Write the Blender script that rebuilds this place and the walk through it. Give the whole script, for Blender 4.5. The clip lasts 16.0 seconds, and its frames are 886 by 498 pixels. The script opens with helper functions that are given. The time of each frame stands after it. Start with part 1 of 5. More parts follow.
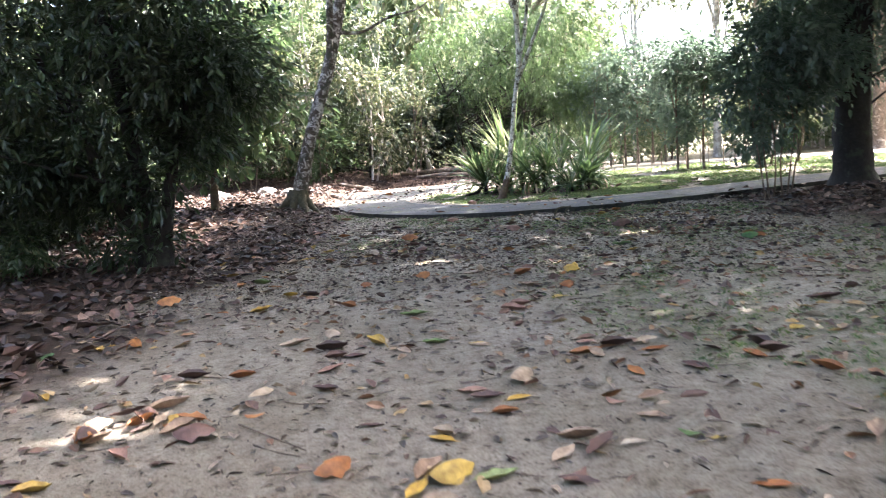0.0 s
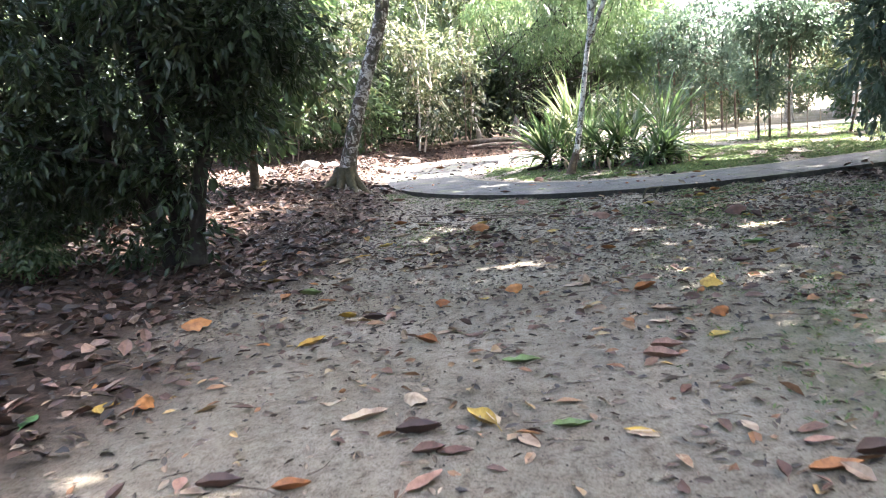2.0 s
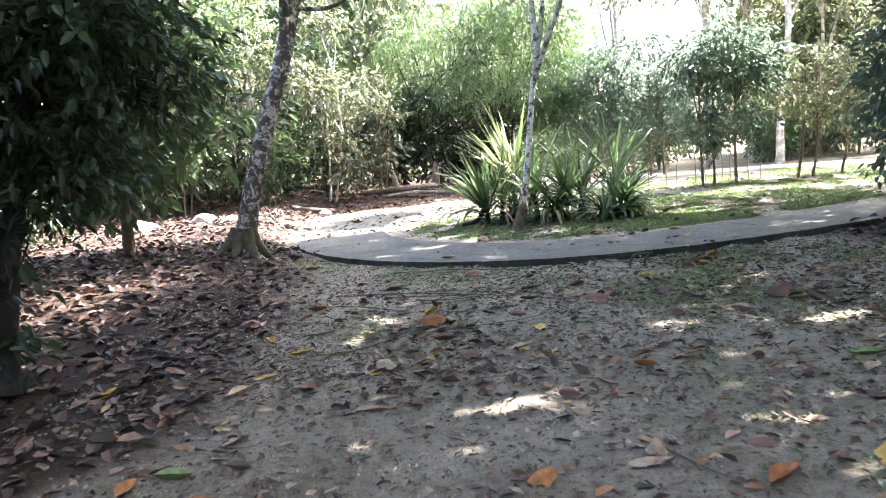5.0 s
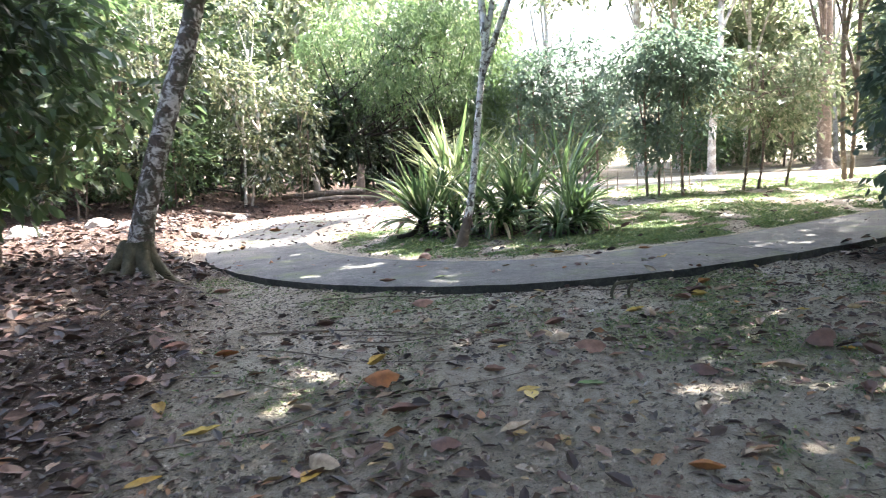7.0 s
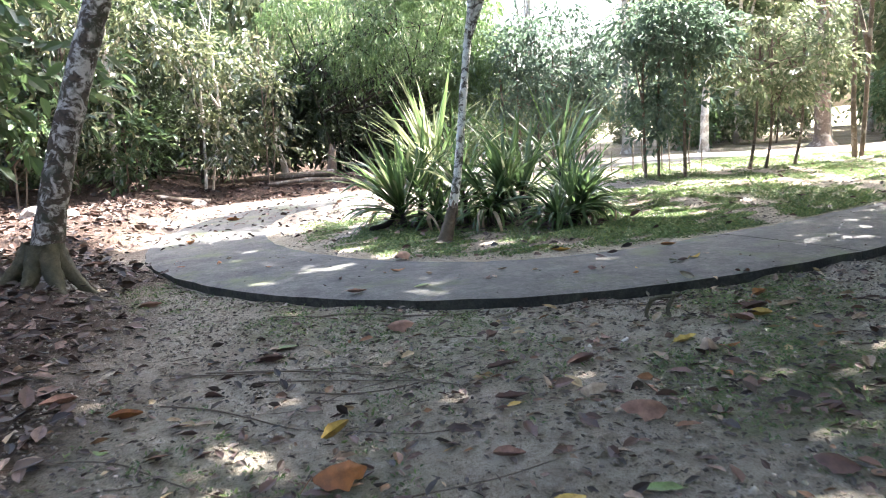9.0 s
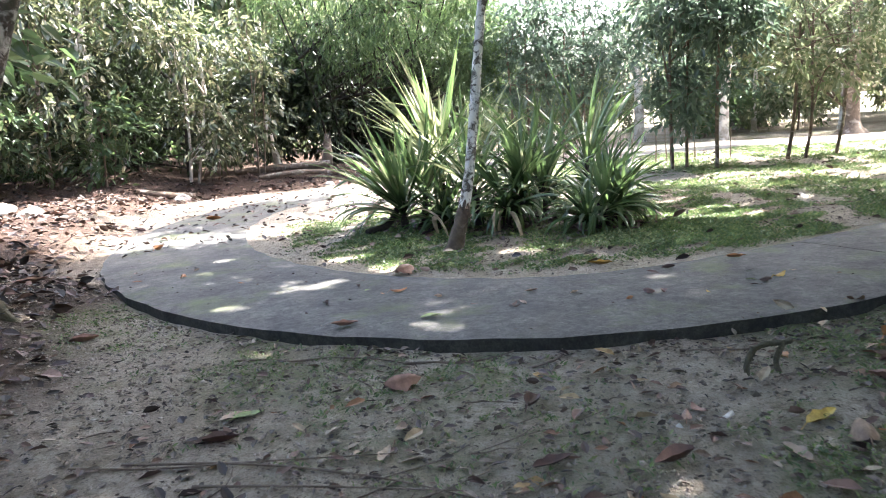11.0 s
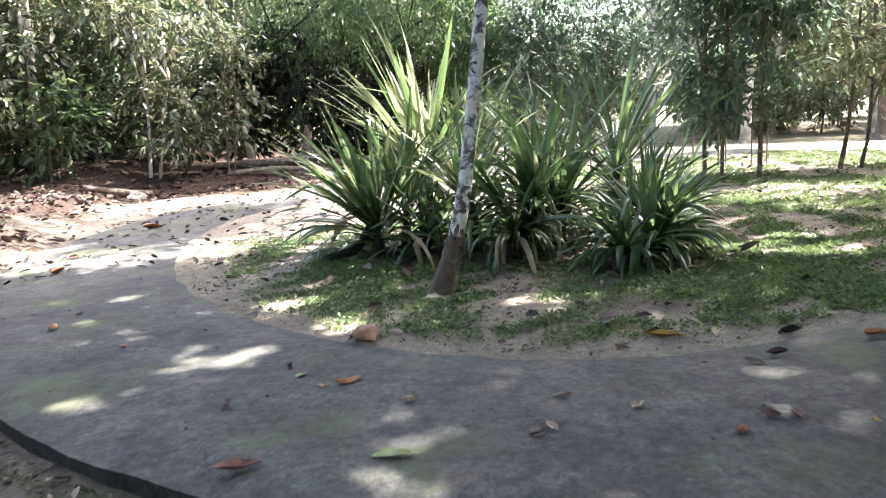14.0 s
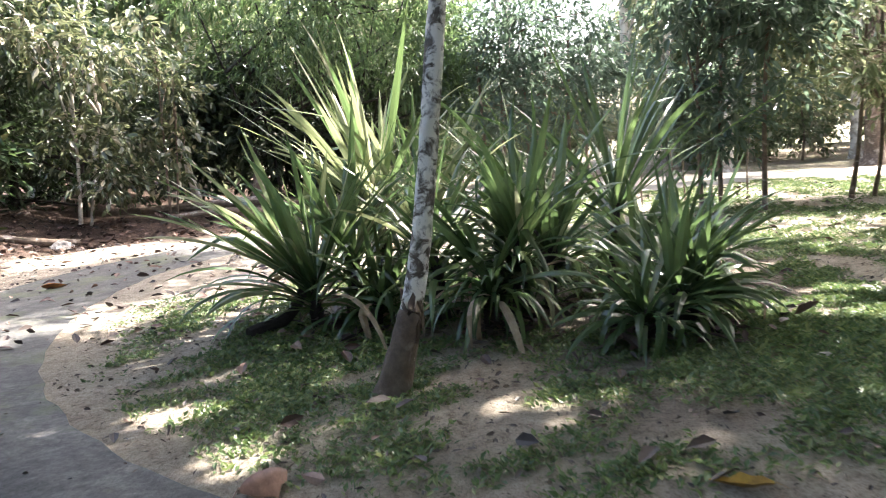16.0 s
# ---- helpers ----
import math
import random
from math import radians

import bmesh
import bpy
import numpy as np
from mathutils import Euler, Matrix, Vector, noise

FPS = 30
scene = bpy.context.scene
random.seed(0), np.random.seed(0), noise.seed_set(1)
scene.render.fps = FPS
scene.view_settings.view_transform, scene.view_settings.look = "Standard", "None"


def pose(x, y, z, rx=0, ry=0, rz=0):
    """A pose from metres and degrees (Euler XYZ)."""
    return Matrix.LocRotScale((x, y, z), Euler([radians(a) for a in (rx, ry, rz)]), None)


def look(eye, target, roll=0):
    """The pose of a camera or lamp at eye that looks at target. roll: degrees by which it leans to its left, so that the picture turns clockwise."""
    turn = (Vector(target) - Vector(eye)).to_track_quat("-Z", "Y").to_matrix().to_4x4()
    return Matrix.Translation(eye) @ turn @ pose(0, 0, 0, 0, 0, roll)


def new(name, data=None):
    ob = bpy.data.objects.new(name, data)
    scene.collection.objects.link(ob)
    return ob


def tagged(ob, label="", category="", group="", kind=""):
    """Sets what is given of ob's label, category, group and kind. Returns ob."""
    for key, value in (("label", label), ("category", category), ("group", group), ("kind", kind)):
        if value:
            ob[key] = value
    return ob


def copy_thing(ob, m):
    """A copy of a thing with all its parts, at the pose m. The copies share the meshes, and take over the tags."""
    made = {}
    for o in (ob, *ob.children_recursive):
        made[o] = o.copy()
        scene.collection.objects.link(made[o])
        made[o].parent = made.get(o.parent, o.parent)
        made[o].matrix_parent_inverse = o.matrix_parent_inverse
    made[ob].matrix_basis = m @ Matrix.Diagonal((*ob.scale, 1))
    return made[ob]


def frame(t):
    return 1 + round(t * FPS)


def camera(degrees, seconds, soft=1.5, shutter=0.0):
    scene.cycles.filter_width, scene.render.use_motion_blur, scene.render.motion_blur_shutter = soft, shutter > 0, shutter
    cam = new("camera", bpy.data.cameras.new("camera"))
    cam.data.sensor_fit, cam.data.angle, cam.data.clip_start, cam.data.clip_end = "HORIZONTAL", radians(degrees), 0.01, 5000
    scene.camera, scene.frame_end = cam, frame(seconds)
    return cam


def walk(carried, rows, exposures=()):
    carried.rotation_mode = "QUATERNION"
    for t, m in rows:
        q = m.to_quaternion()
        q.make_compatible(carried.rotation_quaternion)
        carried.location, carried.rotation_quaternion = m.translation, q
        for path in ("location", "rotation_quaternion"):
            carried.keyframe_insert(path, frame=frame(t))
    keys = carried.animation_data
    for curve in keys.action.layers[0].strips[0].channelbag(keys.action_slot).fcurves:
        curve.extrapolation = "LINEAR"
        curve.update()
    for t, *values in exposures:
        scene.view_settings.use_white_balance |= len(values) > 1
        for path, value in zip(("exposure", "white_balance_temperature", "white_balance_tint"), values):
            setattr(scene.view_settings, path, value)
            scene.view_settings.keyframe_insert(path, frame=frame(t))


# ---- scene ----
cam = camera(60.7, 16.0, soft=1.0, shutter=0.45)
METRES, EYE, TILT, LEAN, TURN = 14.4, 1.30, 0.0, 0.0, 0.0
ROWS = [
    (0.0, 0.0, 0.0, 0.0, -0.52, -7.2, 4.13),
    (0.5, -0.0098, 0.0277, 0.0074, 0.88, -7.53, 3.9),
    (1.0, -0.014, 0.0604, 0.0071, 2.18, -9.02, 5.59),
    (1.5, -0.0224, 0.092, 0.0083, 3.68, -9.71, 5.32),
    (2.0, -0.0305, 0.1212, 0.0105, 2.46, -9.51, 4.79),
    (2.5, -0.0354, 0.1503, 0.0135, 2.36, -8.94, 4.43),
    (3.0, -0.042, 0.1796, 0.0127, -0.77, -5.87, 3.62),
    (3.5, -0.0463, 0.219, 0.0115, -3.16, -5.94, 4.43),
    (4.0, -0.0509, 0.2536, 0.0131, -3.71, -6.41, 4.6),
    (6.5, -0.064, 0.416, 0.0182, -8.48, -7.0, 4.6),
    (7.0, -0.0653, 0.4444, 0.0184, -10.75, -6.96, 3.68),
    (7.5, -0.0615, 0.473, 0.018, -12.4, -7.27, 3.73),
    (8.0, -0.0558, 0.5073, 0.0187, -12.35, -7.88, 3.9),
    (10.5, -0.0305, 0.6573, 0.0188, -12.84, -9.14, 4.29),
    (11.0, -0.0258, 0.6877, 0.017, -12.53, -9.53, 4.23),
    (11.5, -0.0153, 0.7191, 0.0162, -13.5, -10.56, 3.72),
    (12.0, -0.0051, 0.7442, 0.0183, -13.01, -10.72, 4.02),
    (12.5, -0.0012, 0.7704, 0.0185, -13.98, -9.09, 3.32),
    (13.0, 0.0093, 0.7991, 0.0176, -14.12, -9.44, 2.93),
    (13.5, 0.0136, 0.8278, 0.0146, -11.97, -10.5, 2.97),
    (14.0, 0.0176, 0.855, 0.0154, -12.73, -9.93, 2.97),
    (14.5, 0.0292, 0.8859, 0.0157, -13.8, -9.09, 4.16),
    (15.0, 0.0351, 0.9203, 0.0132, -15.35, -7.65, 4.13),
    (15.5, 0.0445, 0.9479, 0.0119, -16.47, -7.79, 4.15),
    (16.0, 0.0541, 0.975, 0.0106, -15.03, -7.44, 4.11),
]
walk(cam, [(t, pose(0, 0, EYE, TILT, LEAN, TURN) @ pose(METRES * x, METRES * y, METRES * z, 90 + pitch, roll, yaw)) for t, x, y, z, yaw, pitch, roll in ROWS],
     exposures=[(0.0, 3.5, 6150, 14), (1.0, 3.78, 6150, 14), (2.0, 3.9, 6150, 13), (3.0, 3.75, 6100, 13), (3.5, 3.75, 6100, 13), (4.0, 3.75, 6100, 13), (7.0, 3.6, 6050, 12), (8.0, 3.57, 6050, 12), (11.0, 3.49, 6050, 12), (12.0, 3.52, 6050, 12), (12.5, 3.38, 6050, 12), (14.0, 3.25, 6200, 12), (15.5, 3.06, 6300, 12), (16.0, 3.0, 6300, 12)])

# ---------------------------------------------------------------- light
SUN_AZ, SUN_EL = 75.0, 52.0          # degrees, clockwise from +y; above the horizon
world = bpy.data.worlds.new("sky")
scene.world = world
world.use_nodes = True
wn = world.node_tree
sky = wn.nodes.new("ShaderNodeTexSky")
sky.sky_type = "NISHITA"
sky.sun_disc = False
sky.sun_elevation = radians(SUN_EL)
sky.sun_rotation = radians(SUN_AZ)
sky.air_density, sky.dust_density, sky.ozone_density = 1.0, 6.0, 0.4
wn.links.new(sky.outputs["Color"], wn.nodes["Background"].inputs["Color"])
wn.nodes["Background"].inputs["Strength"].default_value = 0.12
sun_data = bpy.data.lights.new("sun", "SUN")
sun_data.energy, sun_data.angle, sun_data.color = 5.0, radians(0.6), (1.0, 0.93, 0.82)
sun = new("sun", sun_data)
to_sun = Vector((math.sin(radians(SUN_AZ)) * math.cos(radians(SUN_EL)), math.cos(radians(SUN_AZ)) * math.cos(radians(SUN_EL)), math.sin(radians(SUN_EL))))
sun.matrix_world = look(to_sun * 60, (0, 0, 0))

rng = np.random.default_rng(7)


# ---------------------------------------------------------------- materials
def mat_new(name):
    m = bpy.data.materials.new(name)
    m.use_nodes = True
    return m, m.node_tree, m.node_tree.nodes["Principled BSDF"]


def nd(tree, kind, **sets):
    n = tree.nodes.new(kind)
    for key, value in sets.items():
        n.inputs[key.replace("_", " ")].default_value = value
    return n


def ramp(tree, source, stops, mode="LINEAR"):
    r = tree.nodes.new("ShaderNodeValToRGB")
    r.color_ramp.interpolation = mode
    while len(r.color_ramp.elements) < len(stops):
        r.color_ramp.elements.new(0.5)
    for e, (p, c) in zip(r.color_ramp.elements, stops):
        e.position = p
        e.color = (*c, 1) if len(c) == 3 else c
    tree.links.new(source, r.inputs["Fac"])
    return r.outputs["Color"]


def noise_tex(tree, coord, scale, detail=5.0, rough=0.6, distort=0.0):
    n = nd(tree, "ShaderNodeTexNoise", Scale=scale, Detail=detail, Roughness=rough, Distortion=distort)
    tree.links.new(coord, n.inputs["Vector"])
    return n.outputs["Fac"]


def mix_col(tree, fac, a, b, mode="MIX"):
    n = tree.nodes.new("ShaderNodeMix")
    n.data_type, n.blend_type = "RGBA", mode
    for sock, v in ((n.inputs[0], fac), (n.inputs[6], a), (n.inputs[7], b)):
        if isinstance(v, (int, float)):
            sock.default_value = v
        elif isinstance(v, tuple):
            sock.default_value = (*v, 1)
        else:
            tree.links.new(v, sock)
    return n.outputs[2]


def bump(tree, bsdf, height, strength, dist):
    b = nd(tree, "ShaderNodeBump", Strength=strength, Distance=dist)
    tree.links.new(height, b.inputs["Height"])
    tree.links.new(b.outputs["Normal"], bsdf.inputs["Normal"])


def coords(tree, which="Object"):
    return tree.nodes.new("ShaderNodeTexCoord").outputs[which]


def foliage(name, stops, rough=0.4, through_light=0.35, glow=(0.20, 0.31, 0.11), per="island", spec=0.5):
    """Leaf: colours spread over the leaves, some light through the blade."""
    m, t, p = mat_new(name)
    if per == "island":
        src = t.nodes.new("ShaderNodeNewGeometry").outputs["Random Per Island"]
    else:
        src = t.nodes.new("ShaderNodeObjectInfo").outputs["Random"]
    col = ramp(t, src, stops)
    blotch = noise_tex(t, coords(t), 1.3, 3.0)
    col = mix_col(t, ramp(t, blotch, [(0.35, (0, 0, 0)), (0.75, (0.35, 0.35, 0.35))]), col, (0.13, 0.14, 0.085))
    t.links.new(col, p.inputs["Base Color"])
    p.inputs["Roughness"].default_value = rough
    p.inputs["Specular IOR Level"].default_value = spec
    tr = t.nodes.new("ShaderNodeBsdfTranslucent")
    t.links.new(mix_col(t, 0.5, col, glow), tr.inputs["Color"])
    mx = t.nodes.new("ShaderNodeMixShader")
    mx.inputs[0].default_value = through_light
    t.links.new(p.outputs[0], mx.inputs[1])
    t.links.new(tr.outputs[0], mx.inputs[2])
    t.links.new(mx.outputs[0], t.nodes["Material Output"].inputs["Surface"])
    return m


def bark(name, dark, light, white, amount, scale=6.0, patches=0.56):
    m, t, p = mat_new(name)
    c = coords(t)
    base = ramp(t, noise_tex(t, c, scale * 2.5, 6, 0.7), [(0.3, dark), (0.7, light)])
    spots = ramp(t, noise_tex(t, c, scale, 4, 0.65, 0.6), [(amount - 0.05, (0, 0, 0)), (amount + 0.06, (1, 1, 1))])
    col = mix_col(t, spots, base, white)
    moss = ramp(t, noise_tex(t, c, scale * 0.6, 4, 0.6), [(patches, (0, 0, 0)), (patches + 0.1, (0.75, 0.75, 0.75))])
    col = mix_col(t, moss, col, (0.05, 0.055, 0.035))
    t.links.new(col, p.inputs["Base Color"])
    p.inputs["Roughness"].default_value = 0.9
    bump(t, p, noise_tex(t, c, scale * 6, 6, 0.7), 0.7, 0.02)
    return m


def ground_material():
    m, t, p = mat_new("sandy_ground")
    c = coords(t)
    sand = ramp(t, noise_tex(t, c, 9.0, 8, 0.75), [(0.3, (0.20, 0.163, 0.126)), (0.45, (0.49, 0.424, 0.346)), (0.7, (0.67, 0.60, 0.50))])
    grit = ramp(t, noise_tex(t, c, 70.0, 4, 0.8), [(0.38, (0.22, 0.20, 0.18)), (0.52, (1, 1, 1))])
    crumbs = ramp(t, noise_tex(t, c, 28.0, 5, 0.75), [(0.36, (0.3, 0.27, 0.24)), (0.47, (1, 1, 1))])
    sand = mix_col(t, 0.55, sand, crumbs, "MULTIPLY")
    col = mix_col(t, 0.58, sand, grit, "MULTIPLY")
    wide = ramp(t, noise_tex(t, c, 0.55, 4, 0.6), [(0.36, (0.70, 0.68, 0.65)), (0.62, (1, 1, 1))])
    col = mix_col(t, 1.0, col, wide, "MULTIPLY")
    green = t.nodes.new("ShaderNodeAttribute")
    green.attribute_name = "green"
    patch = t.nodes.new("ShaderNodeMath")
    patch.operation = "MULTIPLY"
    t.links.new(green.outputs["Fac"], patch.inputs[0])
    t.links.new(ramp(t, noise_tex(t, c, 5.0, 7, 0.75), [(0.38, (0, 0, 0)), (0.62, (1, 1, 1))]), patch.inputs[1])
    mossy = ramp(t, noise_tex(t, c, 22.0, 5, 0.7), [(0.3, (0.05, 0.08, 0.025)), (0.7, (0.18, 0.225, 0.078))])
    col = mix_col(t, patch.outputs[0], col, mossy)
    red = t.nodes.new("ShaderNodeAttribute")
    red.attribute_name = "litter"
    rot = ramp(t, noise_tex(t, c, 14.0, 7, 0.8), [(0.3, (0.026, 0.018, 0.014)), (0.55, (0.08, 0.052, 0.04)), (0.75, (0.18, 0.12, 0.092))])
    col = mix_col(t, red.outputs["Fac"], col, rot)
    t.links.new(col, p.inputs["Base Color"])
    p.inputs["Roughness"].default_value = 0.95
    p.inputs["Specular IOR Level"].default_value = 0.2
    bump(t, p, noise_tex(t, c, 20.0, 9, 0.85), 1.0, 0.07)
    return m


def concrete(name, a, b, mossy=0.5, rough=0.8):
    m, t, p = mat_new(name)
    c = coords(t)
    col = ramp(t, noise_tex(t, c, 3.0, 8, 0.75), [(0.3, a), (0.7, b)])
    mid = ramp(t, noise_tex(t, c, 24.0, 7, 0.8), [(0.40, (0.6, 0.6, 0.6)), (0.6, (1.1, 1.1, 1.1))])
    col = mix_col(t, 0.8, col, mid, "MULTIPLY")
    fine = ramp(t, noise_tex(t, c, 60.0, 4, 0.8), [(0.35, (0.55, 0.55, 0.55)), (0.6, (1, 1, 1))])
    col = mix_col(t, 0.8, col, fine, "MULTIPLY")
    stain = ramp(t, noise_tex(t, c, 9.0, 9, 0.85, 0.15), [(0.40, (0.45, 0.45, 0.45)), (0.58, (1, 1, 1))])
    col = mix_col(t, 0.9, col, stain, "MULTIPLY")
    worn = ramp(t, noise_tex(t, c, 1.7, 6, 0.7, 0.4), [(0.36, (0.58, 0.58, 0.6)), (0.5, (0.9, 0.9, 0.9)), (0.66, (1.3, 1.28, 1.24))])
    col = mix_col(t, 0.85, col, worn, "MULTIPLY")
    moss = ramp(t, noise_tex(t, c, 1.1, 7, 0.7), [(0.62 - 0.1 * mossy, (0, 0, 0)), (0.75, (mossy, mossy, mossy))])
    col = mix_col(t, moss, col, (0.11, 0.13, 0.045))
    t.links.new(col, p.inputs["Base Color"])
    p.inputs["Roughness"].default_value = rough
    bump(t, p, noise_tex(t, c, 45.0, 6, 0.75), 0.5, 0.012)
    return m


def plain_earth(name, stops, scale=12.0, rough=0.95):
    m, t, p = mat_new(name)
    c = coords(t)
    t.links.new(ramp(t, noise_tex(t, c, scale, 7, 0.75), stops), p.inputs["Base Color"])
    p.inputs["Roughness"].default_value = rough
    bump(t, p, noise_tex(t, c, scale * 3, 6, 0.7), 0.7, 0.02)
    return m


def fallen_material(name, stops, per):
    """Dead leaf: a spread of colour from leaf to leaf, brown spots on each."""
    m, t, p = mat_new(name)
    if per == "island":
        src = t.nodes.new("ShaderNodeNewGeometry").outputs["Random Per Island"]
    else:
        src = t.nodes.new("ShaderNodeObjectInfo").outputs["Random"]
    col = ramp(t, src, stops)
    spots = ramp(t, noise_tex(t, coords(t), 14.0, 6, 0.7), [(0.38, (0.42, 0.36, 0.32)), (0.58, (1, 1, 1))])
    t.links.new(mix_col(t, 0.85, col, spots, "MULTIPLY"), p.inputs["Base Color"])
    p.inputs["Roughness"].default_value = 0.6
    bump(t, p, noise_tex(t, coords(t), 40.0, 4), 0.4, 0.005)
    return m


M_GROUND = ground_material()
M_PATH = concrete("grey_concrete", (0.08, 0.076, 0.071), (0.186, 0.178, 0.168), 0.95)
M_KERB = concrete("dark_concrete_edge", (0.026, 0.026, 0.024), (0.11, 0.104, 0.086), 0.5, 0.9)
M_SAND = plain_earth("pale_sand", [(0.3, (0.42, 0.36, 0.28)), (0.7, (0.60, 0.53, 0.43))], 4.0)
M_BARK_LEAN = bark("lichen_bark", (0.03, 0.025, 0.021), (0.13, 0.095, 0.075), (0.55, 0.51, 0.48), 0.54, 9.0, 0.52)
M_BARK_PALE = bark("pale_blotched_bark", (0.05, 0.04, 0.032), (0.20, 0.165, 0.135), (0.80, 0.77, 0.71), 0.465, 10.5, 0.57)
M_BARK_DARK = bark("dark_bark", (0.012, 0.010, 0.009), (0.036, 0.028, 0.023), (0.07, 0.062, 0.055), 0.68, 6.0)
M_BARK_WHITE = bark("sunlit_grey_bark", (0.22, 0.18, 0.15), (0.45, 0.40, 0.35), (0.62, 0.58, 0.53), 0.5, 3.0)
M_BARK_BROWN = bark("brown_bark", (0.07, 0.05, 0.038), (0.19, 0.14, 0.105), (0.34, 0.29, 0.25), 0.6, 4.0)
# near-black base colour: the forest shade is put into the leaves
M_LEAF_SHADE = foliage("leaves_painted_shaded", [(0.0, (0.007, 0.014, 0.008)), (0.6, (0.014, 0.028, 0.012)), (1.0, (0.03, 0.052, 0.018))], 0.42, 0.14, spec=0.35)
M_LEAF_NAVY = foliage("blue_green_leaves", [(0.0, (0.02, 0.04, 0.036)), (0.6, (0.042, 0.074, 0.06)), (1.0, (0.08, 0.12, 0.085))], 0.3, 0.4, (0.27, 0.38, 0.25))
M_LEAF_MID = foliage("mid_green_leaves", [(0.0, (0.022, 0.048, 0.022)), (0.5, (0.05, 0.092, 0.04)), (0.85, (0.09, 0.135, 0.055)), (1.0, (0.20, 0.17, 0.09))], 0.4, 0.35)
# pale stops put sunlight into the leaf colour
M_LEAF_SUN = foliage("leaves_painted_sunlit", [(0.0, (0.03, 0.055, 0.025)), (0.45, (0.09, 0.13, 0.065)), (0.75, (0.24, 0.26, 0.165)), (1.0, (0.42, 0.37, 0.28))], 0.27, 0.42, (0.40, 0.46, 0.25), spec=0.7)
# dark olive with a whitish share painted as sun dapples
M_LEAF_DAPPLED = foliage("olive_leaves_painted_dapples", [(0.0, (0.018, 0.03, 0.014)), (0.5, (0.045, 0.066, 0.03)), (0.78, (0.14, 0.15, 0.085)), (1.0, (0.42, 0.37, 0.28))], 0.25, 0.3, (0.3, 0.33, 0.17), spec=0.7)
M_LEAF_FINE = foliage("fine_feathery_leaves", [(0.0, (0.022, 0.05, 0.02)), (0.6, (0.06, 0.11, 0.042)), (1.0, (0.13, 0.18, 0.075))], 0.4, 0.36, spec=0.4)
M_STRAP = foliage("strap_leaf_green", [(0.0, (0.03, 0.062, 0.027)), (0.6, (0.065, 0.12, 0.046)), (1.0, (0.13, 0.185, 0.07))], 0.24, 0.34, per="object", spec=0.7)
# pale blade colour: sun and highlights on the leaves are painted in
M_STRAP_SUN = foliage("strap_leaf_painted_sunlit", [(0.0, (0.11, 0.16, 0.065)), (0.6, (0.24, 0.28, 0.14)), (1.0, (0.44, 0.43, 0.30))], 0.24, 0.34, (0.42, 0.46, 0.24), per="object", spec=0.6)
M_STRAP_DEAD = plain_earth("dry_strap_leaf", [(0.3, (0.22, 0.15, 0.09)), (0.7, (0.45, 0.35, 0.24))], 8.0, 0.7)
M_GRASS = foliage("low_grass", [(0.0, (0.026, 0.06, 0.018)), (0.5, (0.085, 0.145, 0.038)), (1.0, (0.24, 0.26, 0.09))], 0.4, 0.3)
M_FALLEN = {
    "dark brown": fallen_material("dark_brown_leaf", [(0.0, (0.05, 0.025, 0.022)), (1.0, (0.15, 0.075, 0.055))], "object"),
    "orange": fallen_material("orange_leaf", [(0.0, (0.26, 0.09, 0.02)), (1.0, (0.40, 0.17, 0.05))], "object"),
    "yellow": fallen_material("yellow_leaf", [(0.0, (0.42, 0.25, 0.03)), (1.0, (0.55, 0.40, 0.10))], "object"),
    "tan": fallen_material("tan_leaf", [(0.0, (0.27, 0.18, 0.12)), (1.0, (0.46, 0.36, 0.26))], "object"),
    "pinkish": fallen_material("pinkish_leaf", [(0.0, (0.26, 0.14, 0.10)), (1.0, (0.40, 0.235, 0.175))], "object"),
    "green": fallen_material("green_fallen_leaf", [(0.0, (0.05, 0.13, 0.03)), (1.0, (0.30, 0.36, 0.13))], "object"),
}
M_LITTER = fallen_material("leaf_litter_mix", [(0.0, (0.016, 0.01, 0.008)), (0.4, (0.043, 0.024, 0.018)), (0.65, (0.09, 0.048, 0.035)), (0.88, (0.16, 0.092, 0.07)), (1.0, (0.32, 0.22, 0.17))], "island")
M_DEBRIS = fallen_material("ground_debris", [(0.0, (0.03, 0.024, 0.02)), (0.6, (0.11, 0.08, 0.06)), (1.0, (0.30, 0.24, 0.18))], "island")
M_CLOD = fallen_material("soil_crumb", [(0.0, (0.09, 0.074, 0.06)), (0.4, (0.22, 0.185, 0.15)), (0.6, (0.16, 0.155, 0.10)), (0.75, (0.32, 0.27, 0.22)), (1.0, (0.48, 0.42, 0.36))], "island")
M_MIXED = fallen_material("mixed_dry_leaves", [(0.0, (0.06, 0.033, 0.028)), (0.35, (0.15, 0.08, 0.055)), (0.55, (0.27, 0.13, 0.055)), (0.72, (0.34, 0.25, 0.175)), (0.84, (0.40, 0.26, 0.09)), (1.0, (0.40, 0.34, 0.27))], "island")
M_STONE = plain_earth("small_stones", [(0.3, (0.20, 0.18, 0.165)), (0.7, (0.46, 0.42, 0.38))], 30.0)
M_MOSSY = plain_earth("mossy_wood", [(0.3, (0.03, 0.03, 0.018)), (0.7, (0.12, 0.105, 0.065))], 14.0)
M_TWIG = plain_earth("dry_twig", [(0.3, (0.06, 0.045, 0.035)), (0.7, (0.22, 0.17, 0.13))], 15.0, 0.85)


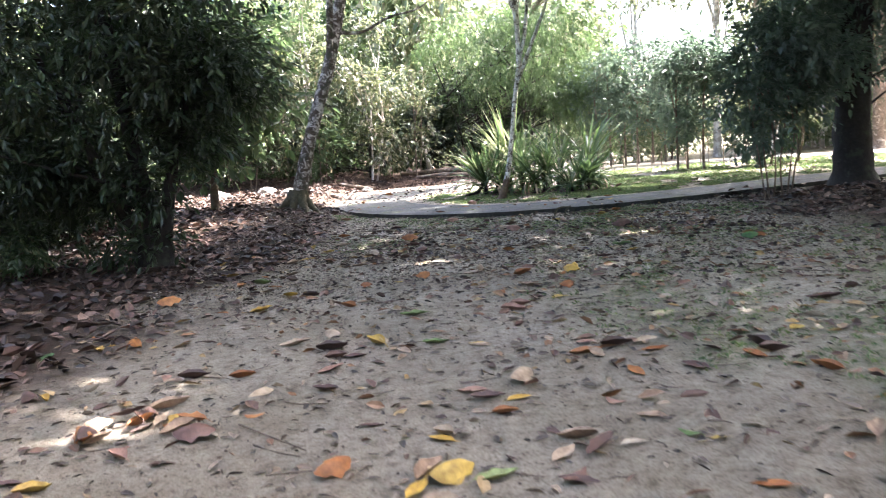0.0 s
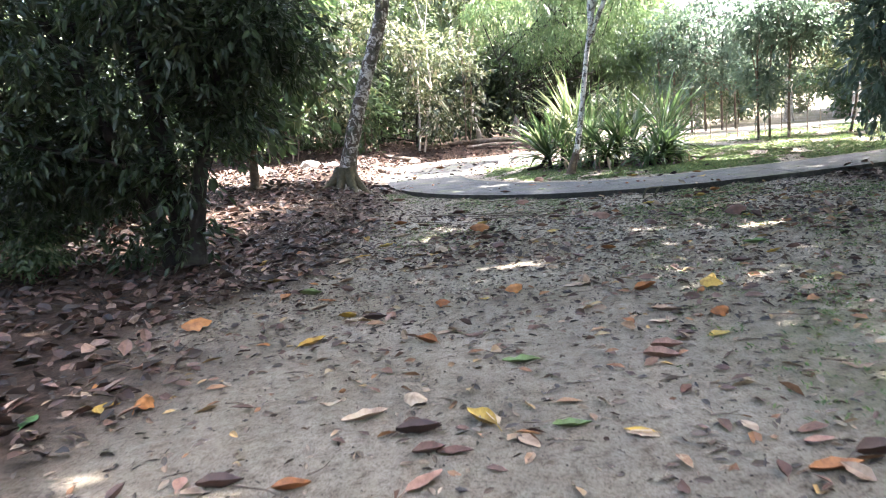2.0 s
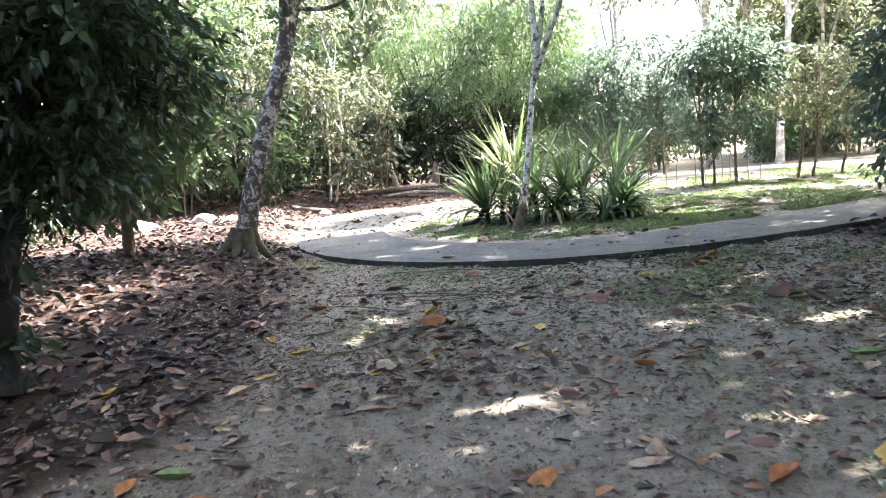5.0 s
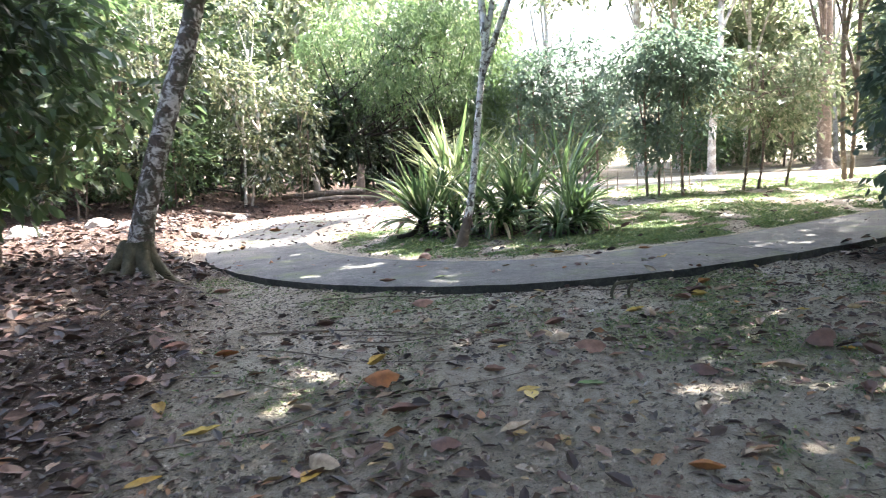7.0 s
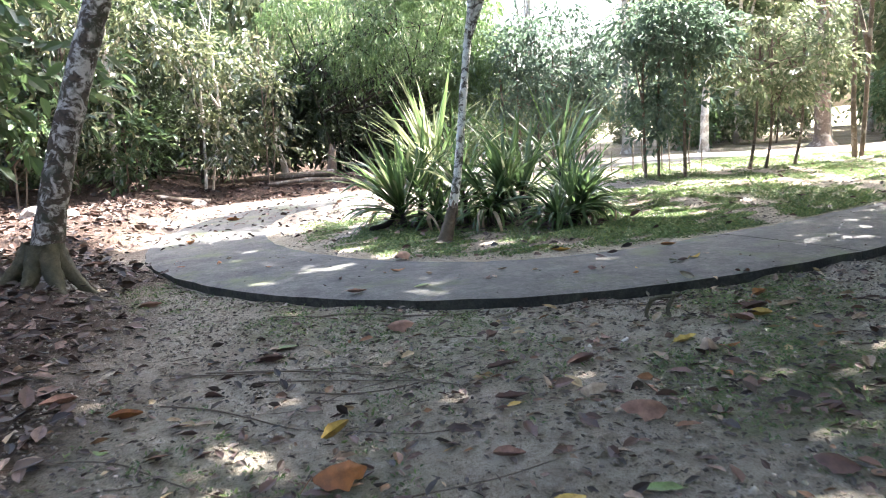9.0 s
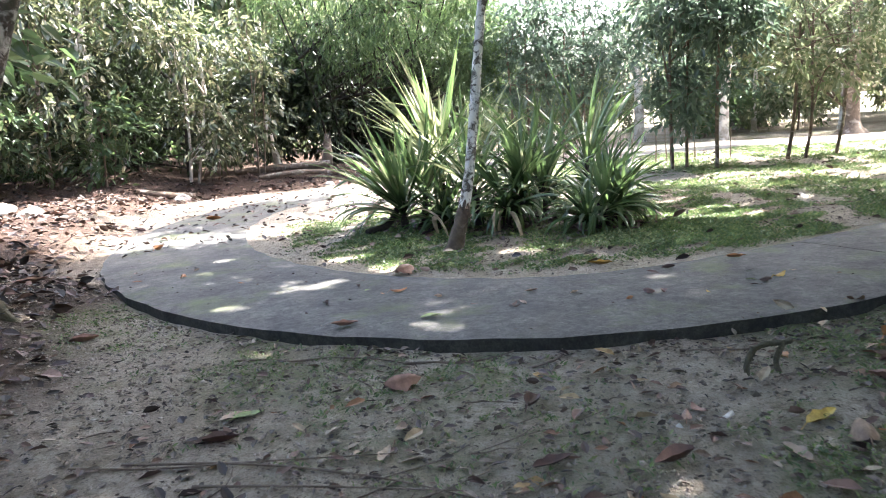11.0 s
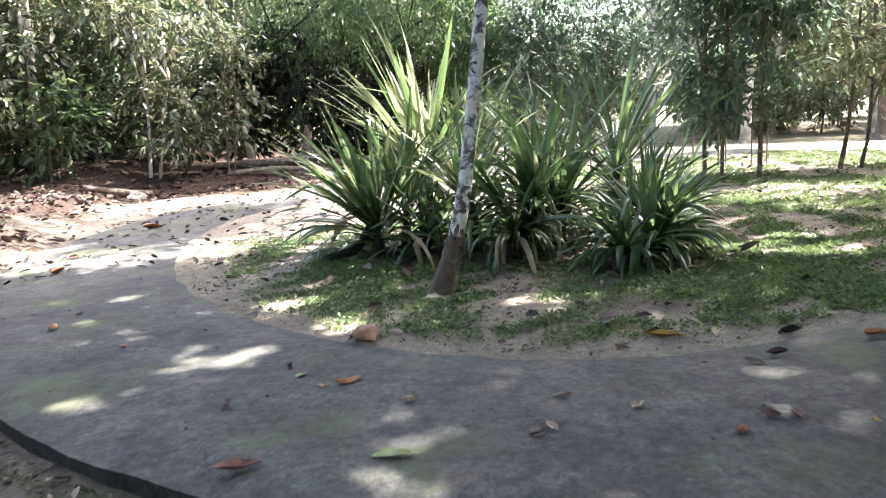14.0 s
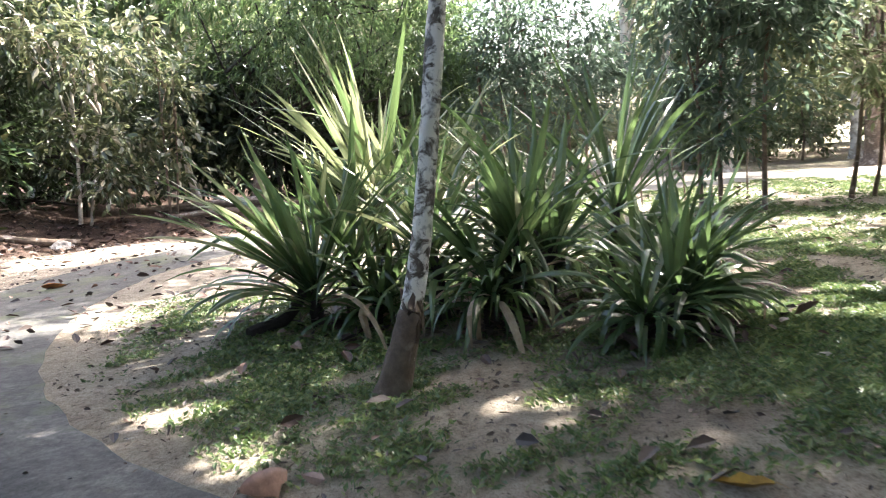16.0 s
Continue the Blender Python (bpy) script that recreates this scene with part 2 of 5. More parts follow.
# ---------------------------------------------------------------- mesh helpers
def np_mesh(name, V, F, smooth=False):
    """A mesh from an array of places and an array of equal-sided faces."""
    V, F = np.asarray(V, dtype=np.float32), np.asarray(F, dtype=np.int32)
    me = bpy.data.meshes.new(name)
    me.vertices.add(len(V))
    me.vertices.foreach_set("co", V.ravel())
    k = F.shape[1]
    me.loops.add(F.size)
    me.loops.foreach_set("vertex_index", F.ravel())
    me.polygons.add(len(F))
    me.polygons.foreach_set("loop_start", np.arange(0, F.size, k, dtype=np.int32))
    me.polygons.foreach_set("loop_total", np.full(len(F), k, dtype=np.int32))
    me.polygons.foreach_set("use_smooth", np.full(len(F), smooth))
    me.update()
    me.validate()
    return me


def obj(name, me, material, parent=None, m=None, label=""):
    if material and not me.materials:
        me.materials.append(material)
    ob = new(name, me)
    if parent:
        ob.parent = parent
    if m is not None:
        ob.matrix_basis = m
    return tagged(ob, label)


def tube(points, radii, sides=10, wobble=0.0, seed=0):
    """A tapered, bent tube along the points, closed at its tip."""
    P, R = np.array(points, float), np.array(radii, float)
    r = np.random.default_rng(seed)
    V, F = [], []
    up = np.array((0.31, 0.17, 0.93))
    for i, (c, rad) in enumerate(zip(P, R)):
        d = P[min(i + 1, len(P) - 1)] - P[max(i - 1, 0)]
        d /= np.linalg.norm(d) + 1e-9
        a = np.cross(d, up if abs(d @ up) < 0.97 else np.array((1.0, 0, 0)))
        if i and a @ last < 0:
            a = -a
        a /= np.linalg.norm(a)
        last = a
        b = np.cross(d, a)
        for s in range(sides):
            q = 2 * math.pi * s / sides
            k = rad * (1 + wobble * r.uniform(-1, 1))
            V.append(c + k * (math.cos(q) * a + math.sin(q) * b))
    for i in range(len(P) - 1):
        for s in range(sides):
            F.append((i * sides + s, i * sides + (s + 1) % sides, (i + 1) * sides + (s + 1) % sides, (i + 1) * sides + s))
    return np.array(V), np.array(F)


def bent(points, n):
    """Smooth curve (Catmull-Rom) through the points, n steps a span."""
    P = [np.array(p, float) for p in points]
    P = [2 * P[0] - P[1]] + P + [2 * P[-1] - P[-2]]
    out = []
    for i in range(1, len(P) - 2):
        for k in range(n):
            u = k / n
            out.append(0.5 * (2 * P[i] + (P[i + 1] - P[i - 1]) * u + (2 * P[i - 1] - 5 * P[i] + 4 * P[i + 1] - P[i + 2]) * u * u
                              + (3 * P[i] - P[i - 1] - 3 * P[i + 1] + P[i + 2]) * u ** 3))
    out.append(P[-2])
    return np.array(out)


def leaf_mesh(name, pos, way, length, width, r, sides=6):
    """Many leaf blades in one mesh, each folded along its rib: places, directions, lengths, width to length."""
    n = len(pos)
    way = way / (np.linalg.norm(way, axis=1, keepdims=True) + 1e-9)
    ref = np.tile((0.0, 0.0, 1.0), (n, 1)) + r.normal(0, 0.45, (n, 3))
    side = np.cross(way, ref)
    side /= np.linalg.norm(side, axis=1, keepdims=True) + 1e-9
    nor = np.cross(side, way)
    L = length[:, None]
    W = L * width
    if sides == 4:
        pts = [pos, pos + way * L * 0.45 + side * W * 0.5 + nor * W * 0.15, pos + way * L - nor * L * 0.1, pos + way * L * 0.45 - side * W * 0.5 + nor * W * 0.15]
        V = np.stack(pts, 1).reshape(-1, 3)
        i = np.arange(n)[:, None] * 4
        F = np.concatenate([i + (0, 1, 2), i + (0, 2, 3)])
    else:
        bend = nor * L * 0.12
        pts = [pos, pos + way * L * 0.3 + side * W * 0.46 + nor * W * 0.14, pos + way * L * 0.68 + side * W * 0.38 + nor * W * 0.1 - bend * 0.5, pos + way * L - bend,
               pos + way * L * 0.68 - side * W * 0.38 + nor * W * 0.1 - bend * 0.5, pos + way * L * 0.3 - side * W * 0.46 + nor * W * 0.14]
        V = np.stack(pts, 1).reshape(-1, 3)
        i = np.arange(n)[:, None] * 6
        F = np.concatenate([i + (0, 1, 2, 3), i + (0, 3, 4, 5)])
    return np_mesh(name, V, F)


def spray(clumps, count, size, r, droop=0.35, flat=0.75):
    """Places, directions and lengths of leaves set along twigs inside round clumps (x, y, z, radius)."""
    C = np.array(clumps, float)
    weight = C[:, 3] ** 2
    per_twig = 9
    n_twig = max(1, count // per_twig)
    which = r.choice(len(C), n_twig, p=weight / weight.sum())
    d = r.normal(0, 1, (n_twig, 3))
    d /= np.linalg.norm(d, axis=1, keepdims=True)
    rad = r.uniform(0.35, 1.0, n_twig) ** 0.6
    start = C[which, :3] + d * (C[which, 3] * rad)[:, None] * (1, 1, flat)
    tw = d * (1, 1, 0.5) + r.normal(0, 0.4, (n_twig, 3)) - (0, 0, droop)
    tw /= np.linalg.norm(tw, axis=1, keepdims=True)
    along = np.tile(np.linspace(0, 1, per_twig), n_twig)[:, None] * size * 3.2
    pos = np.repeat(start, per_twig, 0) + np.repeat(tw, per_twig, 0) * along + r.normal(0, size * 0.25, (n_twig * per_twig, 3))
    way = np.repeat(tw, per_twig, 0) + r.normal(0, 0.55, (n_twig * per_twig, 3)) - (0, 0, droop * 0.6)
    return pos, way, size * r.uniform(0.6, 1.35, len(pos))


def blob_clumps(centre, radii, n, r, low=0.2, high=0.42):
    """Clump centres scattered through an uneven ellipsoid."""
    out = []
    while len(out) < n:
        p = r.uniform(-1, 1, 3)
        if 0.2 < np.linalg.norm(p) < 1.0:
            s = r.uniform(low, high) * min(radii)
            out.append((*(np.array(centre) + p * np.array(radii)), s))
    return out


# openings in the canopy: where the sun falls through on the ground, and how wide
OPENINGS = ((0.05, 18.35, 0.16), (0.28, 18.2, 0.12), (0.42, 17.66, 0.13), (0.56, 17.4, 0.13), (-0.05, 17.06, 0.11), (-0.34, 17.0, 0.08), (-0.38, 16.65, 0.07), (1.93, 17.6, 0.09), (0.6, 18.85, 0.09), (0.55, 20.5, 0.5), (0.0, 19.9, 0.35), (1.8, 19.25, 0.12), (3.0, 19.9, 0.2), (2.9, 18.2, 0.1), (4.4, 18.3, 0.25), (4.9, 17.95, 0.3), (5.0, 18.75, 0.25),
            (1.15, 19.55, 0.15), (0.66, 18.8, 0.12), (1.95, 17.6, 0.13), (2.2, 17.45, 0.1), (1.33, 17.95, 0.1), (-0.97, 16.55, 0.14), (-1.25, 19.3, 0.1),
            (-0.2, 9.05, 0.17), (0.1, 9.1, 0.17), (2.4, 10.2, 0.16), (2.7, 10.25, 0.16), (-1.27, 11.26, 0.09), (-0.9, 12.07, 0.09), (-4.6, 17.2, 0.2), (-4.1, 17.9, 0.2), (-4.7, 20.2, 0.22), (-5.6, 25.0, 0.5), (-4.4, 27.0, 0.5), (-3.4, 20.8, 0.22), (-2.6, 16.7, 0.12), (2.14, 10.6, 0.1), (-1.78, 3.78, 0.14))


def lit_free(p):
    """False for the leaves that would hang in an opening."""
    d = np.array(to_sun)
    ok = np.ones(len(p), bool)
    for x, y, wide in OPENINGS:
        v = p - (x, y, 0.05)
        ok &= np.linalg.norm(v - np.outer(v @ d, d), axis=1) > wide * 0.8 + 0.11
    return ok | (p[:, 2] < 4.0)


def tree(name, base, stems, crowns, bark_mat, leaf_mat, label, category="tree", limbs=8, seed=1, sides=6, group="", width=0.42, droop=0.35, flare=1.0):
    """stems: (points from the base, foot radius, top radius). crowns: (centre, radii, clumps, leaves, leaf length), all from the base."""
    r = np.random.default_rng(seed)
    root = tagged(new(name), label, category, group)
    root.empty_display_size = 0.2
    root.location = base
    curves = []
    for k, (pts, r0, r1) in enumerate(stems):
        c = bent(pts, 7)
        u = np.linspace(0, 1, len(c))
        rad = r0 + (r1 - r0) * u
        if k == 0 or flare > 1.0:
            rad = rad * (1 + (flare - 1) * np.exp(-(c[:, 2] - c[0, 2]) / 0.16))
        V, F = tube(c, rad, 12, 0.07, seed + k)
        obj("trunk" if k == 0 else "stem", np_mesh("trunk", V, F, True), bark_mat, root)
        curves.append(c)
    clumps = []
    P, W, L = [], [], []
    for centre, radii, n, leaves, size in crowns:
        cl = blob_clumps(centre, radii, n, r)
        clumps += cl
        p, w, l = spray(cl, leaves, size, r, droop)
        keep = lit_free(p + np.array(base))
        P.append(p[keep]), W.append(w[keep]), L.append(l[keep])
    picks = r.choice(len(clumps), min(limbs, len(clumps)), replace=False)
    for i in picks:
        tip = np.array(clumps[i][:3])
        c = curves[r.integers(len(curves))]
        ok = c[c[:, 2] < max(tip[2] - 0.15, c[2, 2])]
        a = ok[int(len(ok) * r.uniform(0.6, 0.99))]
        mid = (a + tip) / 2 + r.normal(0, 0.12, 3) + (0, 0, 0.1)
        path = bent([a, mid, tip], 4)
        rr = np.linspace(max(0.01, 0.013 * np.linalg.norm(tip - a)), 0.005, len(path))
        V, F = tube(path, rr, 6, 0.05, seed + int(i))
        obj("limb", np_mesh("limb", V, F, True), bark_mat, root)
    if P:
        obj("crown", leaf_mesh("crown", np.concatenate(P), np.concatenate(W), np.concatenate(L), width, r, sides), leaf_mat, root)
    return root


# ---------------------------------------------------------------- ground
def step(a, b, x):
    u = np.clip((x - a) / (b - a), 0, 1)
    return u * u * (3 - 2 * u)


PATH_LINE = bent([(16.5, 20.6), (12.5, 18.2), (9.0, 16.7), (6.2, 15.75), (4.4, 15.30), (2.8, 15.10), (1.45, 15.35), (0.2, 16.2), (-0.78, 17.5), (-1.55, 19.3), (-1.85, 21.2),
                  (-1.75, 23.2), (-1.1, 25.4), (0.4, 27.2), (2.6, 28.3), (5.5, 29.3), (9.0, 30.2), (13.0, 30.4)], 8)


def path_side(x, y):
    """Signed distance from the path's middle line, positive towards the island and the lawn."""
    x, y = np.asarray(x, float), np.asarray(y, float)
    best, sign = np.full(x.shape, 1e9), np.ones(x.shape)
    d = np.gradient(PATH_LINE, axis=0)
    for (px, py), (dx, dy) in zip(PATH_LINE, d):
        away = np.hypot(x - px, y - py)
        s = np.where(dx * (y - py) - dy * (x - px) > 0, -1.0, 1.0)
        sign = np.where(away < best, s, sign)
        best = np.minimum(best, away)
    return best * sign


def height(x, y):
    """Lie of the land: nearly level, a litter bank on one side, an earth bank at the back."""
    x, y = np.asarray(x, float), np.asarray(y, float)
    z = 0.014 * np.clip(x, -4, 8) + 0.0 * y
    edge = -1.75 - 0.9 * step(17.5, 21, y)
    z = z + 0.36 * step(0, -1.6, x - edge) * step(10.5, 16, y)
    z = z + 0.2 * step(5.2, 7.6, x) * step(14.2, 12.2, y) * step(6, 10.5, y)
    z = z + 0.45 * step(30.5, 33.5, y) * step(6, 2, x)
    side = path_side(x, y)
    z = z + 0.092 * step(-0.75, 0.75, side) * (np.abs(side) < 1.0) + 0.092 * (side >= 1.0) * step(60, 40, y)
    z = z + 0.085 * step(-0.6, -0.9, side) * step(-4.5, -3.0, side) * step(20.0, 21.2, y)
    z = z + 0.035 * step(-1.6, -1.05, side) * step(-0.5, -0.9, side) * np.clip(soft_noise(x, y, 4.5, 44), 0, 1) * step(20, 18, y)
    z = z + step(0.95, 1.6, np.abs(side)) * (0.015 * np.sin(x * 1.7 + 0.6 * y) * np.sin(y * 1.3 - x * 0.4) + 0.008 * np.sin(4.1 * x + 1.0) * np.sin(3.7 * y))
    return z


def hz(x, y):
    return float(height(np.array([x]), np.array([y]))[0])


def path_away(x, y):
    """Distance from the path's middle line."""
    x, y = np.asarray(x, float), np.asarray(y, float)
    best = np.full(x.shape, 1e9)
    for px, py in PATH_LINE:
        best = np.minimum(best, np.hypot(x - px, y - py))
    return best


def soft_noise(x, y, s, seed):
    """Cheap smooth noise in -1..1."""
    r = np.random.default_rng(seed)
    out = 0
    for k in range(6):
        a, f, q = r.uniform(0, 6.28), s * r.uniform(0.6, 1.9), r.uniform(0, 6.28)
        out = out + np.sin((x * math.cos(a) + y * math.sin(a)) * f + q)
    return out / 3.2


def green_at(x, y):
    lawn = step(3.4, 5.2, x) * step(15.6, 17.0, y) * 1.25
    isle = step(15.8, 16.6, y) * step(24, 20.5, y) * step(-0.8, 0.3, x) * step(9, 4, x) * (0.95 + 0.2 * step(1.6, 2.6, x))
    verge = step(9.5, 12.0, y) * step(15.5, 14.0, y) * np.maximum(0.45 * step(-2.6, -1.0, x), step(0.6, 1.6, x))
    near = step(0.5, 1.6, x) * step(1.0, 2.5, y) * step(16, 12, y) * 0.55
    side = path_side(x, y)
    rim = 0.8 * step(-3.0, -2.0, side) * (side < -0.9) * step(20, 18, y) * step(13.0, 14.5, y)
    isle = isle * step(1.0, 1.75 - 0.35 * step(1.5, 3.0, x), side)
    g = np.maximum(np.maximum(lawn, isle), np.maximum(np.maximum(verge, rim), near))
    g = g * np.clip(0.5 + np.where(y < 15, 0.95, 0.55) * soft_noise(x, y, 2.3, 3) + 0.55 * soft_noise(x, y, 7.5, 8), 0, 1)
    road = (np.abs((x - 12.5) * 0.61 + (y - 33.0) * 0.79) < 2.8) & (x > 4)
    return np.where(road, 0.0, np.clip(g, 0, 1))


def litter_at(x, y):
    edge = -1.9 - 0.9 * step(17.5, 21, y) - 0.55 * step(11, 6, y) + 0.35 * soft_noise(x, y, 1.5, 9)
    left = step(0.35, -0.9, x - edge) * step(2, 5, y)
    back = step(29.0, 30.5, y) * step(5, 2, x)
    right = step(4.4, 5.8, x + 0.3 * soft_noise(x, y, 2.0, 14)) * step(14.6, 13.2, y - 0.15 * x)
    around = np.maximum(step(-4.5, -6.0, x), step(1.5, 0.0, y)) * step(29, 27, y)
    damp = 0.1 * step(6.0, 9.0, y) * step(13.4, 12.0, y) * np.clip(0.75 + 0.6 * soft_noise(x, y, 1.6, 21) + 0.4 * soft_noise(x, y, 5.0, 22), 0, 1)
    far = 0.45 * step(2.9, 3.6, (x - 12.5) * 0.61 + (y - 33.0) * 0.79) * step(4, 6, x)
    soil = 0.4 * step(1.6, 2.8, x) * step(7.0, 5.0, x) * step(16.3, 17.2, y) * step(22.5, 20.5, y) * np.clip(0.7 + 0.7 * soft_noise(x, y, 3.0, 51), 0, 1)
    back = np.maximum(back, np.maximum(far, soil))
    return np.clip(np.maximum(np.maximum(left, back), np.maximum(np.maximum(right, around), damp)), 0, 1)


def build_ground():
    xs = np.concatenate([[-900, -400, -150, -70, -40, -25, -18], np.arange(-14, 20.01, 0.16), [22, 26, 32, 45, 80, 160, 400, 900]])
    ys = np.concatenate([[-900, -400, -150, -70, -40, -20, -10, -6], np.arange(-3, 40.01, 0.16), [42, 46, 52, 60, 80, 160, 400, 900]])
    X, Y = np.meshgrid(xs, ys)
    x, y = X.ravel(), Y.ravel()
    z = height(x, y)
    z = z + np.where(np.abs(x) < 30, soft_noise(x, y, 9.0, 4) * 0.006 * step(1.0, 1.3, path_away(x, y)), 0)
    n = len(xs)
    i = (np.arange(len(ys) - 1)[:, None] * n + np.arange(n - 1)[None]).ravel()[:, None]
    me = np_mesh("ground", np.stack([x, y, z], 1), i + (0, 1, n + 1, n), True)
    for name, fn in (("green", green_at), ("litter", litter_at)):
        a = me.attributes.new(name, "FLOAT", "POINT")
        a.data.foreach_set("value", fn(x, y).astype(np.float32))
    g = obj("ground", me, M_GROUND)
    tagged(g, "bare sandy soil with moss, thin grass and leaf litter", "ground", kind="structure")
    # pale sand track across the back
    mid = bent([(3.5, 38.5), (8.0, 36.0), (12.5, 33.0), (18.0, 29.0), (26.0, 24.5), (40, 20)], 12)
    V, F = [], []
    for k, (px, py) in enumerate(mid):
        for s in range(9):
            u = (s - 4) / 4
            qx, qy = px + 0.61 * u * 2.6, py + 0.79 * u * 2.6 + 0.25 * math.sin(k * 0.9 + s)
            V.append((qx, qy, hz(qx, qy) + 0.02 - 0.05 * (abs(u) > 0.9)))
    for k in range(len(mid) - 1):
        for s in range(8):
            F.append((k * 9 + s, k * 9 + s + 1, (k + 1) * 9 + s + 1, (k + 1) * 9 + s))
    tagged(obj("road", np_mesh("road", V, F, True), M_SAND), "pale sunlit sand track beyond the lawn", "road", kind="structure")


build_ground()


# ---------------------------------------------------------------- curved concrete path
def build_path():
    root = tagged(new("pavement"), "curved grey concrete footpath with darker side faces", "path", kind="structure")
    line = PATH_LINE
    d = np.gradient(line, axis=0)
    d /= np.linalg.norm(d, axis=1, keepdims=True)
    nrm = np.stack([-d[:, 1], d[:, 0]], 1)
    half = 0.93
    cuts = [0, 15, 31, 104, 118, len(line) - 1]
    for k, stop in zip(cuts, cuts[1:]):
        seg = np.arange(k, stop + 1)
        V, F, E = [], [], []
        cross = 6
        for j, i in enumerate(seg):
            c = line[i].copy()
            if j == 0 and k:
                c = c + d[i] * 0.006
            if j == len(seg) - 1:
                c = c - d[i] * 0.006
            for s in range(cross + 1):
                u = (s / cross * 2 - 1) * half
                u += (0.012 * math.sin(i * 1.9 + s) + 0.01 * math.sin(i * 4.7)) * (abs(u) > 0.9)
                q = c + nrm[i] * u
                V.append((q[0], q[1], 0.014 * min(max(q[0], -4), 8) + 0.105 - 0.012 * (s in (0, cross))))
        for j in range(len(seg) - 1):
            for s in range(cross):
                a = j * (cross + 1) + s
                F.append((a, a + cross + 1, a + cross + 2, a + 1))
        n0 = len(V)
        rim = [j * (cross + 1) for j in range(len(seg))] + [(len(seg) - 1) * (cross + 1) + s for s in range(1, cross + 1)]
        rim += [j * (cross + 1) + cross for j in range(len(seg) - 2, -1, -1)] + list(range(cross - 1, 0, -1))
        for a in rim:
            x, y, z = V[a]
            V.append((x, y, -0.2))
        m = len(rim)
        for j in range(m):
            E.append((rim[j], rim[(j + 1) % m], n0 + (j + 1) % m, n0 + j))
        me = np_mesh("slab", V, F + E, False)
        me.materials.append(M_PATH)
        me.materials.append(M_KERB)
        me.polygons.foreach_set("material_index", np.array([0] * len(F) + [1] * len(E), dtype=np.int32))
        obj("slab", me, None, root)


build_path()


# ---------------------------------------------------------------- strap-leaved plants
def strap_blade(length, start, curl, width, kink, twist, seg=10):
    """A keeled blade in the xz plane: start angle from the vertical, bending over by curl; kink: (share of the length, angle) or None."""
    V, F = [], []
    p = np.zeros(3)
    for i in range(seg + 1):
        u = i / seg
        a = start + curl * u ** 1.7
        if kink and u > kink[0]:
            a += kink[1] * min(1.0, (u - kink[0]) / 0.1)
        if i:
            p = p + np.array((math.sin(a), 0, math.cos(a))) * length / seg
        w = width * (0.62 + 0.85 * u) if u < 0.45 else width * (1 - ((u - 0.45) / 0.55) ** 1.9) + 0.001
        n = np.array((math.cos(a), 0, -math.sin(a)))
        q = twist * u * u
        side = np.array((0, 1.0, 0)) * math.cos(q) + n * math.sin(q)
        keel = (n * math.cos(q) - np.array((0, 1.0, 0)) * math.sin(q)) * -0.34 * w
        V += [p - side * w - keel, p.copy(), p + side * w - keel]
    for i in range(seg):
        for s in (0, 1):
            a = i * 3 + s
            F.append((a, a + 1, a + 4, a + 3))
    return np_mesh("strap_blade", V, F, False)


AGES = {"young": ((0.06, 0.36), (0.05, 0.4), 0.05), "spread": ((0.4, 0.95), (0.0, 0.55), 0.08), "mid": ((0.35, 0.85), (0.3, 1.0), 0.16), "old": ((0.75, 1.15), (0.9, 1.75), 0.22), "hanging": ((0.9, 1.3), (1.3, 2.0), 0.3)}


def strap_plant(base, heads, label, seed):
    """heads: (offset x, y, height of the leaf base, lean x, y, leaves by age, length, half width, share of pale leaves, favoured azimuth or None)."""
    r = np.random.default_rng(seed)
    root = tagged(new("strap_leaf_plant"), label, "plant", "strap-leaved plants on the island")
    root.location = (*base, hz(*base))
    for ox, oy, hgt, tx, ty, ages, length, width, pale, favour in heads:
        c = bent([(ox, oy, -0.05), (ox + tx * 0.4, oy + ty * 0.4, hgt * 0.5), (ox + tx, oy + ty, hgt)], 4)
        V, F = tube(c, np.linspace(0.06, 0.035, len(c)), 9, 0.2, seed)
        obj("stem", np_mesh("stem", V, F, True), M_BARK_DARK, root)
        k = 0
        for age, n in ages.items():
            (s0, s1), (c0, c1), odds = AGES.get(age, AGES["hanging"])
            for _ in range(n):
                rz = k * 137.5 + r.uniform(-30, 30)
                if favour is not None and r.random() < 0.55:
                    rz = favour + r.normal(0, 42)
                k += 1
                full = length * r.uniform(0.62, 1.06) * (0.85 if age in ("old", "hanging") else 1.0)
                kink = (r.uniform(0.45, 0.75), r.uniform(0.5, 1.3)) if r.random() < odds else None
                me = strap_blade(full, r.uniform(s0, s1), r.uniform(c0, c1), width * r.uniform(0.75, 1.2), kink, r.uniform(-1.1, 1.1))
                dry = age == "dry"
                me.materials.append(M_STRAP_DEAD if dry else M_STRAP_SUN if r.random() < pale else M_STRAP)
                up = {"young": 1.0, "spread": 0.9, "mid": 0.85, "old": 0.6}.get(age, 0.45)
                z = max(hgt * up + r.uniform(-0.05, 0.05), 0.05)
                f = z / max(hgt, 0.1)
                obj("dry_leaf" if dry else "leaf", me, None, root, pose(ox + tx * f + r.uniform(-0.04, 0.04), oy + ty * f + r.uniform(-0.04, 0.04), z, 0, 0, rz) @ pose(0, 0, 0, r.uniform(-16, 16)))
    return root


